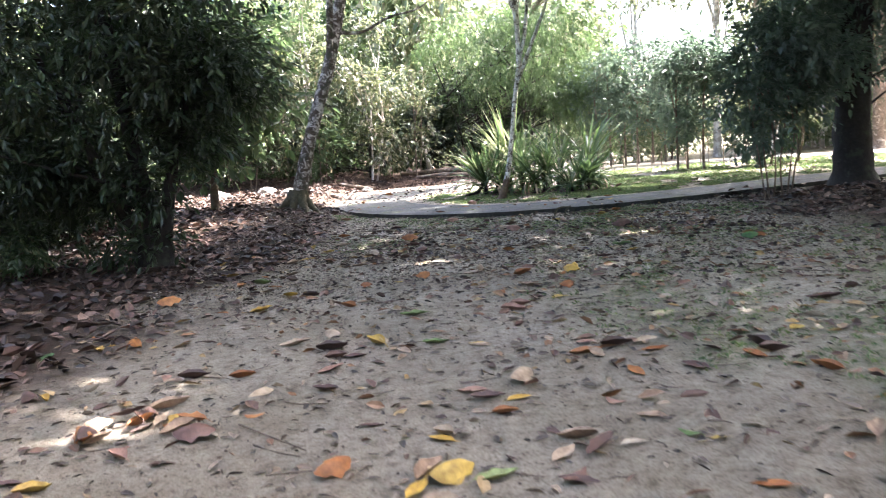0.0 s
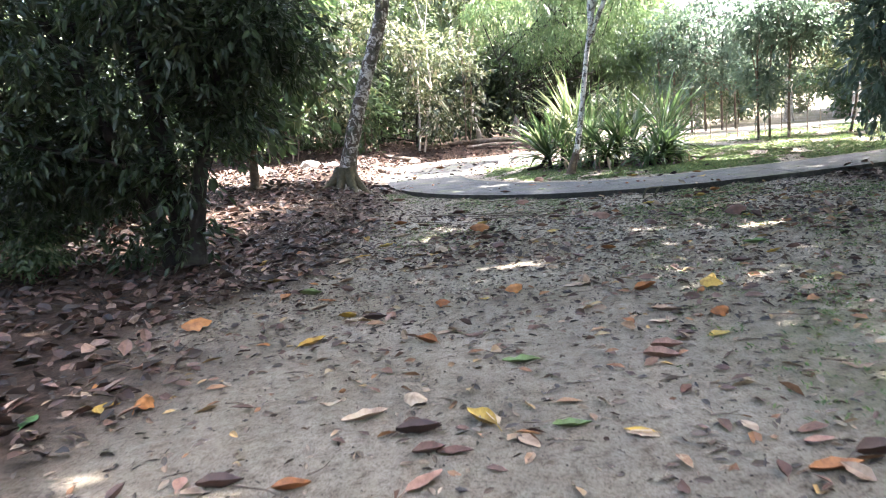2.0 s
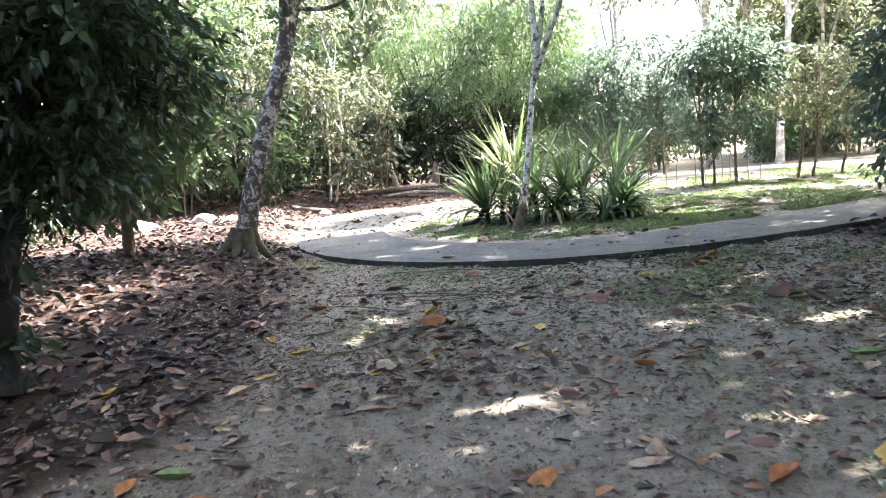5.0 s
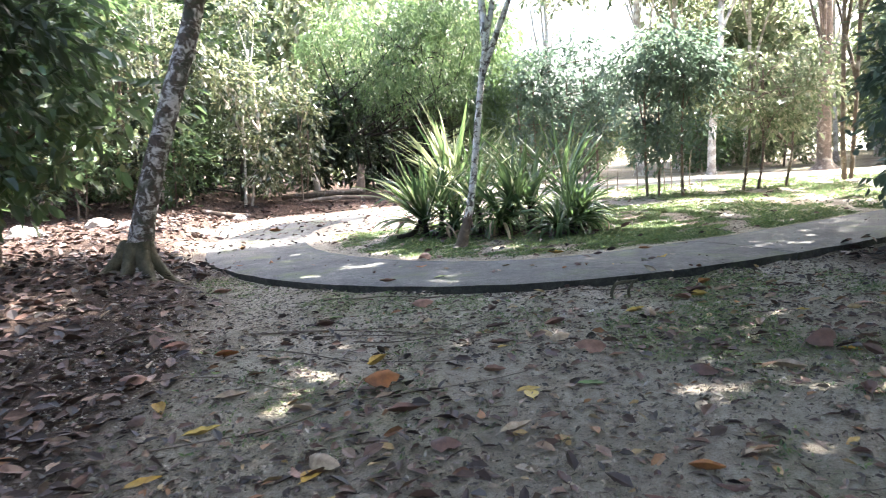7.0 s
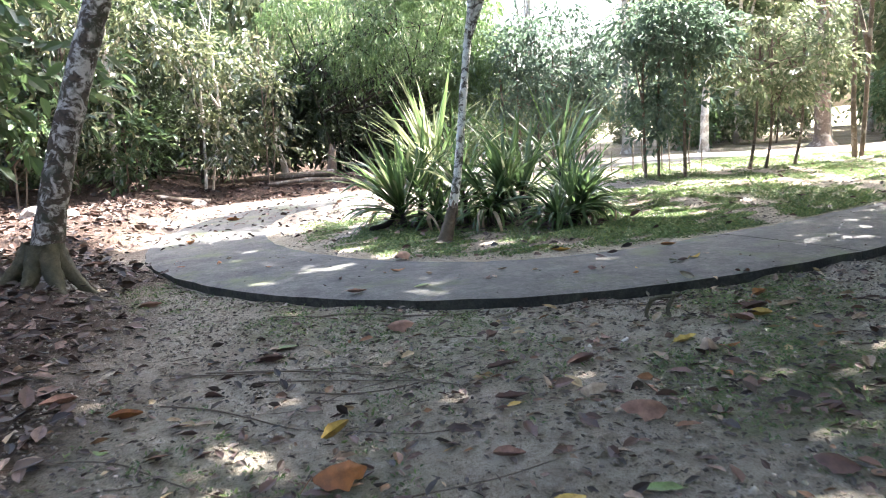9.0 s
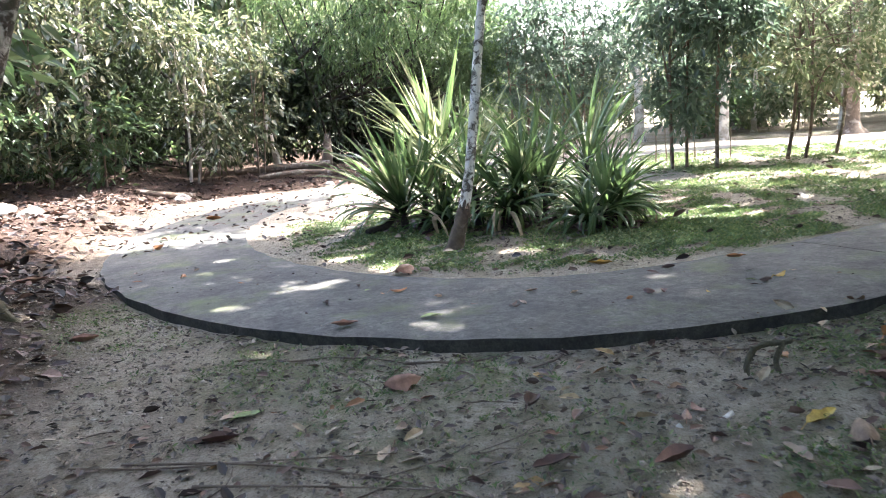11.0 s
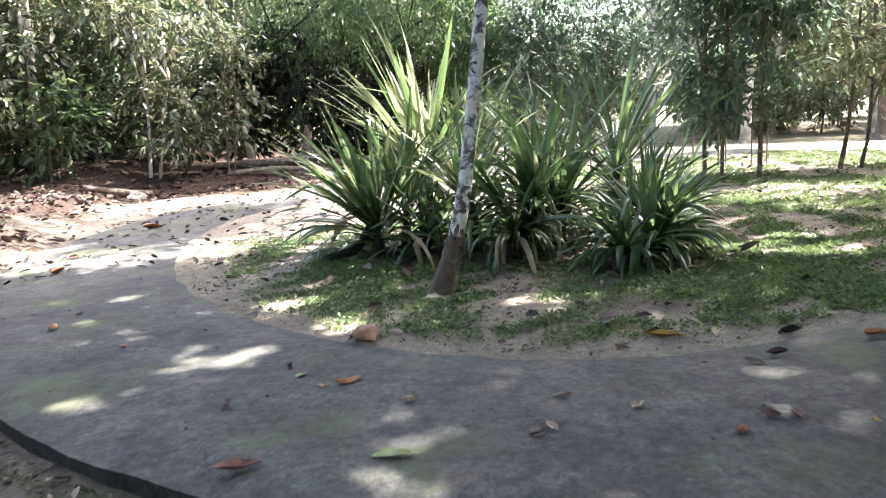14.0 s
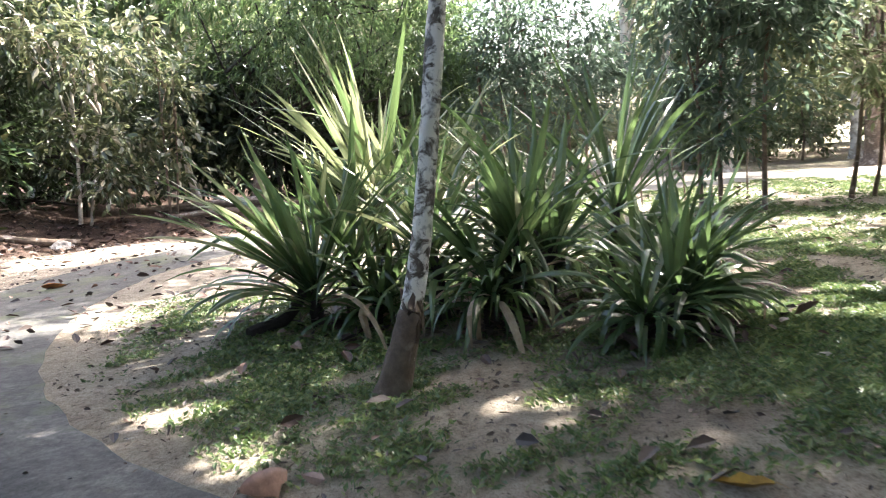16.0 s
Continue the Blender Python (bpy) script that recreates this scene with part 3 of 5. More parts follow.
strap_plant((1.27, 20.15), [(0, 0, 0.34, -0.02, -0.05, {"young": 5, "spread": 26, "mid": 20, "old": 10, "hanging": 7, "dry": 4}, 1.62, 0.034, 0.2, 172),
                            (0.3, 0.12, 0.5, 0.05, 0.0, {"young": 8, "spread": 10, "mid": 18, "old": 14, "dry": 2}, 1.3, 0.03, 0.25, None),
                            (0.42, -0.3, 0.22, 0.05, 0.0, {"young": 3, "mid": 16, "old": 18, "hanging": 10, "dry": 4}, 1.0, 0.03, 0.04, None)],
            "spreading strap-leaved plant with long arching glossy green leaves", 11)
# mostly pale blades, so sunlight on this plant is largely its colour
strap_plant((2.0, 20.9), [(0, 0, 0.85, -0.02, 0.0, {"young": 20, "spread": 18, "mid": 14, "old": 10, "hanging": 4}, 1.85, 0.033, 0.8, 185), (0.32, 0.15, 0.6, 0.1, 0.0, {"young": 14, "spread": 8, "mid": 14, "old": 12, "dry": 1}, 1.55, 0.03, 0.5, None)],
            "tall upright strap-leaved plant with yellow-green leaves coloured as sunlit", 12)
strap_plant((2.72, 19.55), [(0, 0, 0.62, 0.1, -0.05, {"young": 4, "spread": 6, "mid": 20, "old": 28, "hanging": 22, "dry": 3}, 1.15, 0.028, 0.1, 250), (-0.5, 0.15, 0.6, -0.05, 0.1, {"young": 5, "spread": 8, "mid": 18, "old": 20, "hanging": 12}, 1.2, 0.027, 0.2, None),
                            (-0.25, -0.25, 0.38, 0, -0.05, {"mid": 14, "old": 22, "hanging": 22, "dry": 3}, 1.1, 0.03, 0.02, 240), (0.38, 0.12, 0.5, 0.05, 0.0, {"young": 5, "spread": 8, "mid": 14, "old": 18, "hanging": 14}, 1.15, 0.033, 0.06, None),
                            (0.1, 0.5, 0.5, 0, 0, {"young": 3, "spread": 7, "mid": 12, "old": 12}, 1.25, 0.03, 0.12, None)],
            "bushy dark strap-leaved plant with drooping leaves", 13)
strap_plant((3.45, 18.42), [(0, 0, 0.3, 0.02, 0, {"young": 12, "spread": 10, "mid": 24, "old": 24, "hanging": 16}, 1.0, 0.029, 0.05, 10), (0.18, 0.1, 0.28, 0.05, 0.0, {"young": 8, "mid": 16, "old": 20, "hanging": 14, "dry": 4}, 0.95, 0.034, 0.06, None),
                            (-0.2, -0.05, 0.2, -0.05, 0.0, {"mid": 12, "old": 20, "hanging": 16}, 0.9, 0.03, 0.02, 200)], "low dark green strap-leaved clump with fallen dry leaves", 14)
strap_plant((3.95, 20.2), [(0, 0, 0.72, 0.06, 0.0, {"young": 8, "spread": 12, "mid": 10, "old": 4}, 1.8, 0.03, 0.06, 15), (-0.55, 0.2, 0.65, -0.08, 0.1, {"young": 6, "spread": 12, "mid": 14, "old": 8}, 1.6, 0.029, 0.04, 160), (0.12, -0.25, 0.35, 0, 0, {"spread": 6, "mid": 16, "old": 16, "hanging": 8}, 1.15, 0.033, 0.1, None)],
            "loose strap-leaved plant with long thin arching leaves", 15)

# ---------------------------------------------------------------- trees by the path
tree("slender_tree", (1.49, 18.2, hz(1.49, 18.2) - 0.03), [([(0, 0, 0), (0.13, 0, 0.42), (0.235, 0, 0.86), (0.34, 0.02, 1.5), (0.49, 0.05, 2.5), (0.64, 0.1, 3.3), (0.84, 0.25, 4.1), (1.05, 0.4, 6.0)], 0.068, 0.04),
      ([(0.63, 0.1, 3.25), (0.64, 0.14, 3.6), (0.6, 0.28, 4.3), (0.45, 0.6, 6.3)], 0.04, 0.025)],
     [((1.2, 1.2, 8.2), (2.9, 2.9, 1.6), 50, 11000, 0.22)], M_BARK_PALE, M_LEAF_MID, "slender leaning tree with white-blotched pale bark", seed=21, flare=1.6)
tree("leaning_tree", (-3.1, 16.8, 0.36), [([(0, 0, -0.1), (0.05, 0, 0.35), (0.28, 0.02, 1.2), (0.62, 0.05, 2.2), (1.0, 0.1, 3.3), (1.5, 0.2, 5.4), (2.0, 0.3, 7.5)], 0.165, 0.11)],
     [((2.4, 0.8, 8.9), (2.6, 2.6, 1.5), 40, 7000, 0.22)], M_BARK_LEAN, M_LEAF_MID, "leaning forest tree with lichen-patched grey-brown bark", seed=22, flare=2.1)
# multi-stem tree, its shade put into the near-black leaf colour
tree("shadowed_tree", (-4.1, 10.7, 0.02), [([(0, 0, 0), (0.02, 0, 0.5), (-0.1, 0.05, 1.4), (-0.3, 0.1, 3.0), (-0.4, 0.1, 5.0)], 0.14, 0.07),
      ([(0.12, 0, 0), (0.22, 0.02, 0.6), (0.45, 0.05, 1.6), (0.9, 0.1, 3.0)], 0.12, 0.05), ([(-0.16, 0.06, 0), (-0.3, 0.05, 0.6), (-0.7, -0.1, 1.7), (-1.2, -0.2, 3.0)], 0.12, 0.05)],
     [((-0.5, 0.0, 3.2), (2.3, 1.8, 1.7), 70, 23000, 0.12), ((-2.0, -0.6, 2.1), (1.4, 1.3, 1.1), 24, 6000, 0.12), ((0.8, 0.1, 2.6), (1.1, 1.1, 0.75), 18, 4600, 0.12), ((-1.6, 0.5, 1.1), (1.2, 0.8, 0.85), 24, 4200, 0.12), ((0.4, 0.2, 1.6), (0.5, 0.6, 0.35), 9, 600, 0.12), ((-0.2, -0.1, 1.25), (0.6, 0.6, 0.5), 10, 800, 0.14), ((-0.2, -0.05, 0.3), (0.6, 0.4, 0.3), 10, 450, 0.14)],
     M_BARK_DARK, M_LEAF_SHADE, "dense tree with low-hanging leaves coloured near black for shade", limbs=16, seed=23, flare=1.3)
tree("broadleaf_tree", (-5.5, 18.6, 0.38), [([(0, 0, -0.1), (0.05, 0, 1.0), (0.2, 0.05, 2.4), (0.3, 0.1, 4.5)], 0.11, 0.06)],
     [((0.5, 0.0, 3.1), (1.7, 1.5, 1.9), 40, 4600, 0.25)], M_BARK_BROWN, M_LEAF_MID, "broad-leaved tree with large drooping leaves", limbs=12, seed=24, width=0.5)
tree("dark_shrub", (5.9, 13.2, hz(5.9, 13.2)), [([(0.1 * k - 0.2, 0.07 * (k % 3), -0.03), (0.14 * k - 0.3, 0.1 * (k % 2), 0.7), (0.25 * k - 0.5, 0.15 * (k % 3), 1.9)], 0.016, 0.01) for k in range(6)],
     [((0.05, 0.0, 2.3), (0.85, 0.9, 1.6), 30, 4000, 0.13)], M_BARK_BROWN, M_LEAF_NAVY, "dark leafy shrub on thin bare canes", "shrub", limbs=8, seed=25, width=0.55)
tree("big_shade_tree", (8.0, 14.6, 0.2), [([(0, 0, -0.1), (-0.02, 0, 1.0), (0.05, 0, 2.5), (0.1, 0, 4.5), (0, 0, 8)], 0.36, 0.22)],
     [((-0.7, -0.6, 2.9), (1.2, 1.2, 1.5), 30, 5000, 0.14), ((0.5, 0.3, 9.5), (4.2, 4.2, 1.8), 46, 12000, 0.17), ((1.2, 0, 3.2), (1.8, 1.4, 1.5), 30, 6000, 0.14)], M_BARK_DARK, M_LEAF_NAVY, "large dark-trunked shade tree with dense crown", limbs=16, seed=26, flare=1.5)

# dark backing bushes: leaf colour stands in for deep shade
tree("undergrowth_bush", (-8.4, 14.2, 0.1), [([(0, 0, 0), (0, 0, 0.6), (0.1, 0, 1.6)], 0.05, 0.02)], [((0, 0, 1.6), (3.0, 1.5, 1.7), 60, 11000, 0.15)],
     M_BARK_DARK, M_LEAF_SHADE, "undergrowth coloured shade-dark to fill the forest edge", "bush", limbs=10, seed=33)
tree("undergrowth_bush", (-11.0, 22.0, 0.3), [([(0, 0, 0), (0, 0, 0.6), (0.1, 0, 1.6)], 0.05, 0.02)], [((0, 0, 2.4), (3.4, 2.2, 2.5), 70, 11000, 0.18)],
     M_BARK_DARK, M_LEAF_SHADE, "undergrowth coloured shade-dark below the forest trees", "bush", limbs=10, seed=34)
# added behind the bamboo; its dark hollow is painted with shade-coloured leaves
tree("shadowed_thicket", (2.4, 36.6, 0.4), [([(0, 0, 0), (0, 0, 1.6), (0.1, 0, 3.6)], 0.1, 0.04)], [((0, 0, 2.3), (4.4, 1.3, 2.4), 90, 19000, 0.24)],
     M_BARK_DARK, M_LEAF_SHADE, "thicket coloured shade-dark, added behind the bamboo", "thicket", limbs=12, seed=35)

# saplings planted on the lawn
tree("sapling_clump", (8.1, 24.4, hz(8, 24.4)), [([(-0.3, 0.2, 0), (-0.32, 0.2, 1.2), (-0.3, 0.2, 3.0)], 0.042, 0.022), ([(-0.02, 0.1, 0), (0.0, 0.1, 1.5), (0.1, 0.1, 3.2)], 0.036, 0.02), ([(0.25, -0.6, 0), (0.27, -0.6, 1.5), (0.4, -0.6, 3.6)], 0.042, 0.022)],
     [((0.1, -0.2, 2.75), (1.25, 1.15, 1.3), 34, 5000, 0.18), ((-0.2, 0.1, 1.5), (0.6, 0.5, 0.6), 10, 1100, 0.14)], M_BARK_BROWN, M_LEAF_NAVY, "clump of slim saplings with dark blue-green leaves", limbs=14, seed=27)
# sun on these saplings is partly painted by the pale leaf colour
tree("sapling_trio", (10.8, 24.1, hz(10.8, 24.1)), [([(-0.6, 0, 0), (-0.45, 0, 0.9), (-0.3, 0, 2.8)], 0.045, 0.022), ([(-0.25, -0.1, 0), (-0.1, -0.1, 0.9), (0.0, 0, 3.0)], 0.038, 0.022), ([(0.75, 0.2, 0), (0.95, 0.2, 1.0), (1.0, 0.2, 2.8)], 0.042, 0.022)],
     [((0.2, 0, 2.7), (1.6, 1.2, 1.1), 26, 3200, 0.17)], M_BARK_BROWN, M_LEAF_SUN, "three slim saplings with olive leaves coloured as sunlit", limbs=14, seed=28)
tree("twin_stem_tree", (14.1, 25.2, hz(14, 25.2)), [([(-0.1, 0, 0), (-0.15, 0, 2), (0.0, 0, 8.4)], 0.075, 0.05), ([(0.15, 0.05, 0), (0.3, 0.05, 2), (0.6, 0, 8.2)], 0.065, 0.045)],
     [((0.3, 0, 8.2), (1.6, 1.6, 1.4), 20, 1800, 0.2)], M_BARK_BROWN, M_LEAF_MID, "tree with two thin parallel stems on the lawn", limbs=8, seed=29)
tree("lawn_tree", (16.5, 24.9, hz(16.5, 24.9)), [([(0, 0, -0.1), (0.05, 0, 1.2), (-0.25, 0, 3.0), (-0.9, 0.1, 5.5)], 0.2, 0.1)],
     [((-0.8, 0, 7.2), (2.4, 2.2, 1.4), 22, 2400, 0.19)], M_BARK_DARK, M_LEAF_MID, "dark-trunked tree leaning over the lawn", limbs=8, seed=30, flare=1.4)

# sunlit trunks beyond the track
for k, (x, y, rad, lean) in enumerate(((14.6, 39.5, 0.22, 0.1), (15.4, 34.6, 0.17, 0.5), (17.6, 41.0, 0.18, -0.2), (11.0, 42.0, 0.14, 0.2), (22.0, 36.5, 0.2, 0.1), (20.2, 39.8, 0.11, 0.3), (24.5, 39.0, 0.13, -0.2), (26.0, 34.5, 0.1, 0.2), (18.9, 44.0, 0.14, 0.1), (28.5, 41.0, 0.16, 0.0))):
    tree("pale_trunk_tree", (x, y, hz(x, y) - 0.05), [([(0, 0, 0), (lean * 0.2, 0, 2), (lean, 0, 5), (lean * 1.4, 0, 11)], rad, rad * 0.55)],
         [((lean, 0, 10.5), (3.2, 3.0, 2.2), 28, 3600, 0.265)], M_BARK_WHITE, M_LEAF_SUN, "tall tree with sunlit pale grey trunk", limbs=8, seed=40 + k, group="pale trees beyond the track", flare=1.5)
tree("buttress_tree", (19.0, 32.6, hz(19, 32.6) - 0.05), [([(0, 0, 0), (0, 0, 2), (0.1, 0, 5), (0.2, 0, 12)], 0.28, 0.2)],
     [((0.2, 0, 11.0), (4.0, 3.6, 2.6), 30, 6000, 0.24)], M_BARK_BROWN, M_LEAF_SUN, "big forest tree with flaring buttressed foot", limbs=8, seed=50, flare=2.4)

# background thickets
# dark leaves here paint the shaded gaps between the pale shrubs
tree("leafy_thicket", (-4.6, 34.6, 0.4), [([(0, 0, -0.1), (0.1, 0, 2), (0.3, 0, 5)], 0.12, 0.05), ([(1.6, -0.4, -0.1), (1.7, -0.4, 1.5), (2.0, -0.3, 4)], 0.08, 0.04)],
     [((-0.3, 0.4, 3.6), (3.3, 1.6, 3.3), 80, 12000, 0.2)], M_BARK_DARK, M_LEAF_SHADE, "tall thicket of forest leaves coloured dark as shade", "thicket", limbs=18, seed=60)
# pale clusters: sunlight painted into some of the leaves
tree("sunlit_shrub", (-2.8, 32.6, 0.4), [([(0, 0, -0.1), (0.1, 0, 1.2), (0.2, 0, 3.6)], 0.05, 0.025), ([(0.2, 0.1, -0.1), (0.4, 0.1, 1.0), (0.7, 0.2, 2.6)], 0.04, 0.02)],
     [((0.1, 0, 4.2), (1.8, 1.3, 2.9), 19, 2700, 0.23), ((0.5, -0.2, 1.0), (0.7, 0.6, 0.7), 8, 420, 0.2)], M_BARK_WHITE, M_LEAF_DAPPLED, "spindly shrub with leaf clusters coloured pale as sunlit", "shrub", limbs=16, seed=160)
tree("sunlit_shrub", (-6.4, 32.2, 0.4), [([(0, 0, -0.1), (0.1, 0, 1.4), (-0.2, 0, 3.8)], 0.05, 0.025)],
     [((-0.1, 0, 4.2), (2.1, 1.3, 3.0), 21, 2700, 0.23), ((0.4, -0.2, 1.0), (0.9, 0.6, 0.7), 6, 320, 0.2)], M_BARK_BROWN, M_LEAF_DAPPLED, "spindly shrub with leaf clusters coloured pale as sunlit", "shrub", limbs=14, seed=161)
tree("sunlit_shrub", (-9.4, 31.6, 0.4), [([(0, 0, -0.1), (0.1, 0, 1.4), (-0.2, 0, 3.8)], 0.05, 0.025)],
     [((-0.1, 0, 4.2), (2.1, 1.3, 3.0), 21, 2700, 0.23), ((0.4, -0.2, 1.0), (0.9, 0.6, 0.7), 6, 320, 0.2)], M_BARK_BROWN, M_LEAF_DAPPLED, "spindly shrub with leaf clusters coloured pale as sunlit", "shrub", limbs=14, seed=163)
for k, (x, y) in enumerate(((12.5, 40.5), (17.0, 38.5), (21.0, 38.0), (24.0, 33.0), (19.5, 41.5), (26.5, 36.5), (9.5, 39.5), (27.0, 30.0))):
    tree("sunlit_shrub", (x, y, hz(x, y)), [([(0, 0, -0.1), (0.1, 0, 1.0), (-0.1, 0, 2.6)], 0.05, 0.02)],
         [((0, 0, 1.9), (1.8, 1.2, 1.6), 30, 2600, 0.23)], M_BARK_BROWN, (M_LEAF_SUN, M_LEAF_MID)[k % 2], "leafy shrub in sunlight beyond the sand track", "shrub", limbs=8, seed=170 + k, group="shrubs beyond the track", sides=4, width=0.5)
for k, (x, y, w, h, mat) in enumerate(((-4.9, 31.8, 0.9, 1.3, M_LEAF_MID), (-7.6, 30.9, 1.1, 1.9, M_LEAF_MID), (-0.9, 32.9, 0.7, 2.9, M_LEAF_DAPPLED))):
    tree("forest_edge_shrub", (x, y, hz(x, y)), [([(0, 0, -0.1), (0.05, 0, h * 0.6), (0.1, 0, h * 1.5)], 0.035, 0.015), ([(0.15, 0.1, -0.1), (0.3, 0.1, h * 0.5), (0.4, 0.1, h * 1.2)], 0.025, 0.012)],
         [((0.1, 0, h * 1.05), (w, 0.7, h * 0.7), 16, 750, 0.22)], M_BARK_BROWN, mat, "loose green shrub at the edge of the forest", "shrub", limbs=9, seed=190 + k, group="shrubs at the forest edge", width=0.5)
# again shade by leaf colour, as a backdrop
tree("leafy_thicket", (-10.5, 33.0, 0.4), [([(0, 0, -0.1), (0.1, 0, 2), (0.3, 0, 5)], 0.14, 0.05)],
     [((0, 0.2, 3.6), (3.6, 2.2, 3.4), 80, 12000, 0.2)], M_BARK_DARK, M_LEAF_SHADE, "tall thicket of dark green leaves coloured as in shade", "thicket", limbs=16, seed=61)
# added backdrop row, shade painted in the leaves
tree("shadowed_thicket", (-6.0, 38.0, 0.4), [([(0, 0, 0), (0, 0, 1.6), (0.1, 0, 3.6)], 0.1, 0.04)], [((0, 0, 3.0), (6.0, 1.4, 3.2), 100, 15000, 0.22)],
     M_BARK_DARK, M_LEAF_SHADE, "thicket coloured shade-dark, added behind the forest edge", "thicket", limbs=12, seed=162)
tree("feathery_thicket", (3.0, 34.5, 0.3), [([(0.45 * k - 1.6, 0.6 + 0.3 * (k % 3), -0.1), (0.5 * k - 1.9, 0.6 + 0.3 * (k % 3), 2.2), (0.8 * k - 3.0, 0.2 * (k % 3), 5.5)], 0.05, 0.02) for k in range(8)],
     [((0.4, 0.0, 5.3), (4.0, 2.3, 2.2), 90, 17000, 0.2), ((3.2, -0.4, 3.3), (1.6, 1.2, 1.7), 30, 5000, 0.19)], M_BARK_DARK, M_LEAF_FINE, "dense bamboo-like thicket with feathery drooping leaves", "thicket", limbs=20, seed=62, width=0.22, droop=0.6)
tree("blue_green_thicket", (8.6, 33.0, 0.1), [([(0.6 * k - 1.6, 0.2 * (k % 2), -0.05), (0.6 * k - 1.6, 0.2 * (k % 2), 1.8), (0.65 * k - 1.7, 0, 4.0)], 0.05, 0.03) for k in range(6)],
     [((0, 0, 3.4), (2.8, 1.8, 1.9), 70, 12000, 0.17)], M_BARK_BROWN, M_LEAF_NAVY, "row of slim young trees with blue-green leaves", "thicket", limbs=14, seed=63)

tree("brown_trunk_tree", (-8.3, 33.6, 0.25), [([(0, 0, -0.1), (-0.05, 0, 1.5), (-0.1, 0, 4), (0, 0, 8)], 0.28, 0.16)],
     [((0, 0.4, 6.0), (3.2, 2.4, 2.6), 50, 8000, 0.22)], M_BARK_BROWN, M_LEAF_MID, "forest tree with reddish brown trunk", limbs=10, seed=64, flare=1.4)
tree("pale_stem_tree", (-5.4, 33.0, 0.3), [([(0, 0, -0.1), (0.05, 0, 1.5), (0.2, 0, 6)], 0.14, 0.08)],
     [((0.2, 0.4, 7.0), (1.8, 1.6, 1.4), 20, 1500, 0.22)], M_BARK_WHITE, M_LEAF_SUN, "thin pale-stemmed forest tree", limbs=8, seed=65)
tree("low_weed_bush", (-6.6, 10.6, 0.05), [([(0, 0, 0), (0, 0, 0.3), (0.05, 0, 0.6)], 0.02, 0.01)], [((0, 0, 0.35), (1.1, 0.8, 0.35), 26, 2600, 0.09)],
     M_BARK_BROWN, M_LEAF_MID, "low green weeds in the litter", "weeds", limbs=6, seed=66)
tree("low_weed_bush", (-7.6, 34.5, 0.4), [([(0, 0, 0), (0, 0, 0.3), (0.05, 0, 0.6)], 0.02, 0.01)], [((0, 0, 0.5), (1.6, 0.8, 0.5), 30, 2600, 0.12)],
     M_BARK_BROWN, M_LEAF_FINE, "low bright green bush under the trees", "bush", limbs=6, seed=67)

# invented tree kept out of view; its thin crown breaks up the sun
tree("thin_crowned_tree", (20.0, 25.5, hz(20.0, 25.5) - 0.05), [([(0, 0, 0), (-0.3, 0, 3.5), (-5.0, 0.2, 7.6), (-11.8, 0.9, 9.2)], 0.24, 0.07)],
     [((-14.1, 0.9, 9.4), (2.8, 2.4, 0.9), 34, 5000, 0.27)], M_BARK_BROWN, M_LEAF_MID, "unseen tree added with a thin crown to dapple the path", limbs=12, seed=68)

# added tree whose high crown only keeps sun off the bank
tree("tall_forest_tree", (3.6, 38.2, hz(3.6, 38.2)), [([(0, 0, -0.1), (0, 0, 3), (0.8, -1.2, 6.4), (2.6, -4.0, 8.6)], 0.2, 0.09)],
     [((3.4, -5.2, 9.2), (3.2, 2.2, 1.0), 30, 1700, 0.26)], M_BARK_BROWN, M_LEAF_MID, "tall tree added to shade the bank and the bamboo", limbs=10, seed=69)

# distant forest
far_kinds = []
for k, (mat_leaf, mat_bark, hgt) in enumerate(((M_LEAF_SUN, M_BARK_WHITE, 9.0), (M_LEAF_MID, M_BARK_BROWN, 8.0), (M_LEAF_FINE, M_BARK_WHITE, 10.0))):
    far_kinds.append(tree("forest_tree", (-30.0 - 9 * k, 62.0, 0), [([(0, 0, -0.1), (0.2, 0, hgt * 0.3), (0, 0.1, hgt * 0.75)], 0.24, 0.1)],
                     [((0, 0, hgt * 0.66), (3.4, 3.2, hgt * 0.34), 70, 3500, 0.47), ((0, 0, hgt * 0.2), (2.6, 2.4, hgt * 0.14), 26, 950, 0.4)], mat_bark, mat_leaf,
                     "distant leafy forest tree", group="distant forest", limbs=10, seed=70 + k, sides=4, width=0.55))
r_far = np.random.default_rng(5)
for k in range(72):
    az = radians(r_far.uniform(-40, 58))
    dist = r_far.uniform(44, 68)
    x, y = dist * math.sin(az), dist * math.cos(az)
    gap = radians(11.5) < az < radians(25)
    s = r_far.uniform(0.85, 1.25) * (0.36 if gap else 1.0)
    if az > radians(25):
        s *= 0.95
    if -5 < math.degrees(az) < 9:
        s *= 1.15
    # right of the gap only the kind with sunlight painted in its leaves
    copy_thing(far_kinds[0 if az > radians(25) else k % 3], pose(x, y, hz(x, y), 0, 0, r_far.uniform(0, 360)) @ Matrix.Diagonal((s, s, s * (1.0 if gap else r_far.uniform(0.95, 1.3)), 1)))

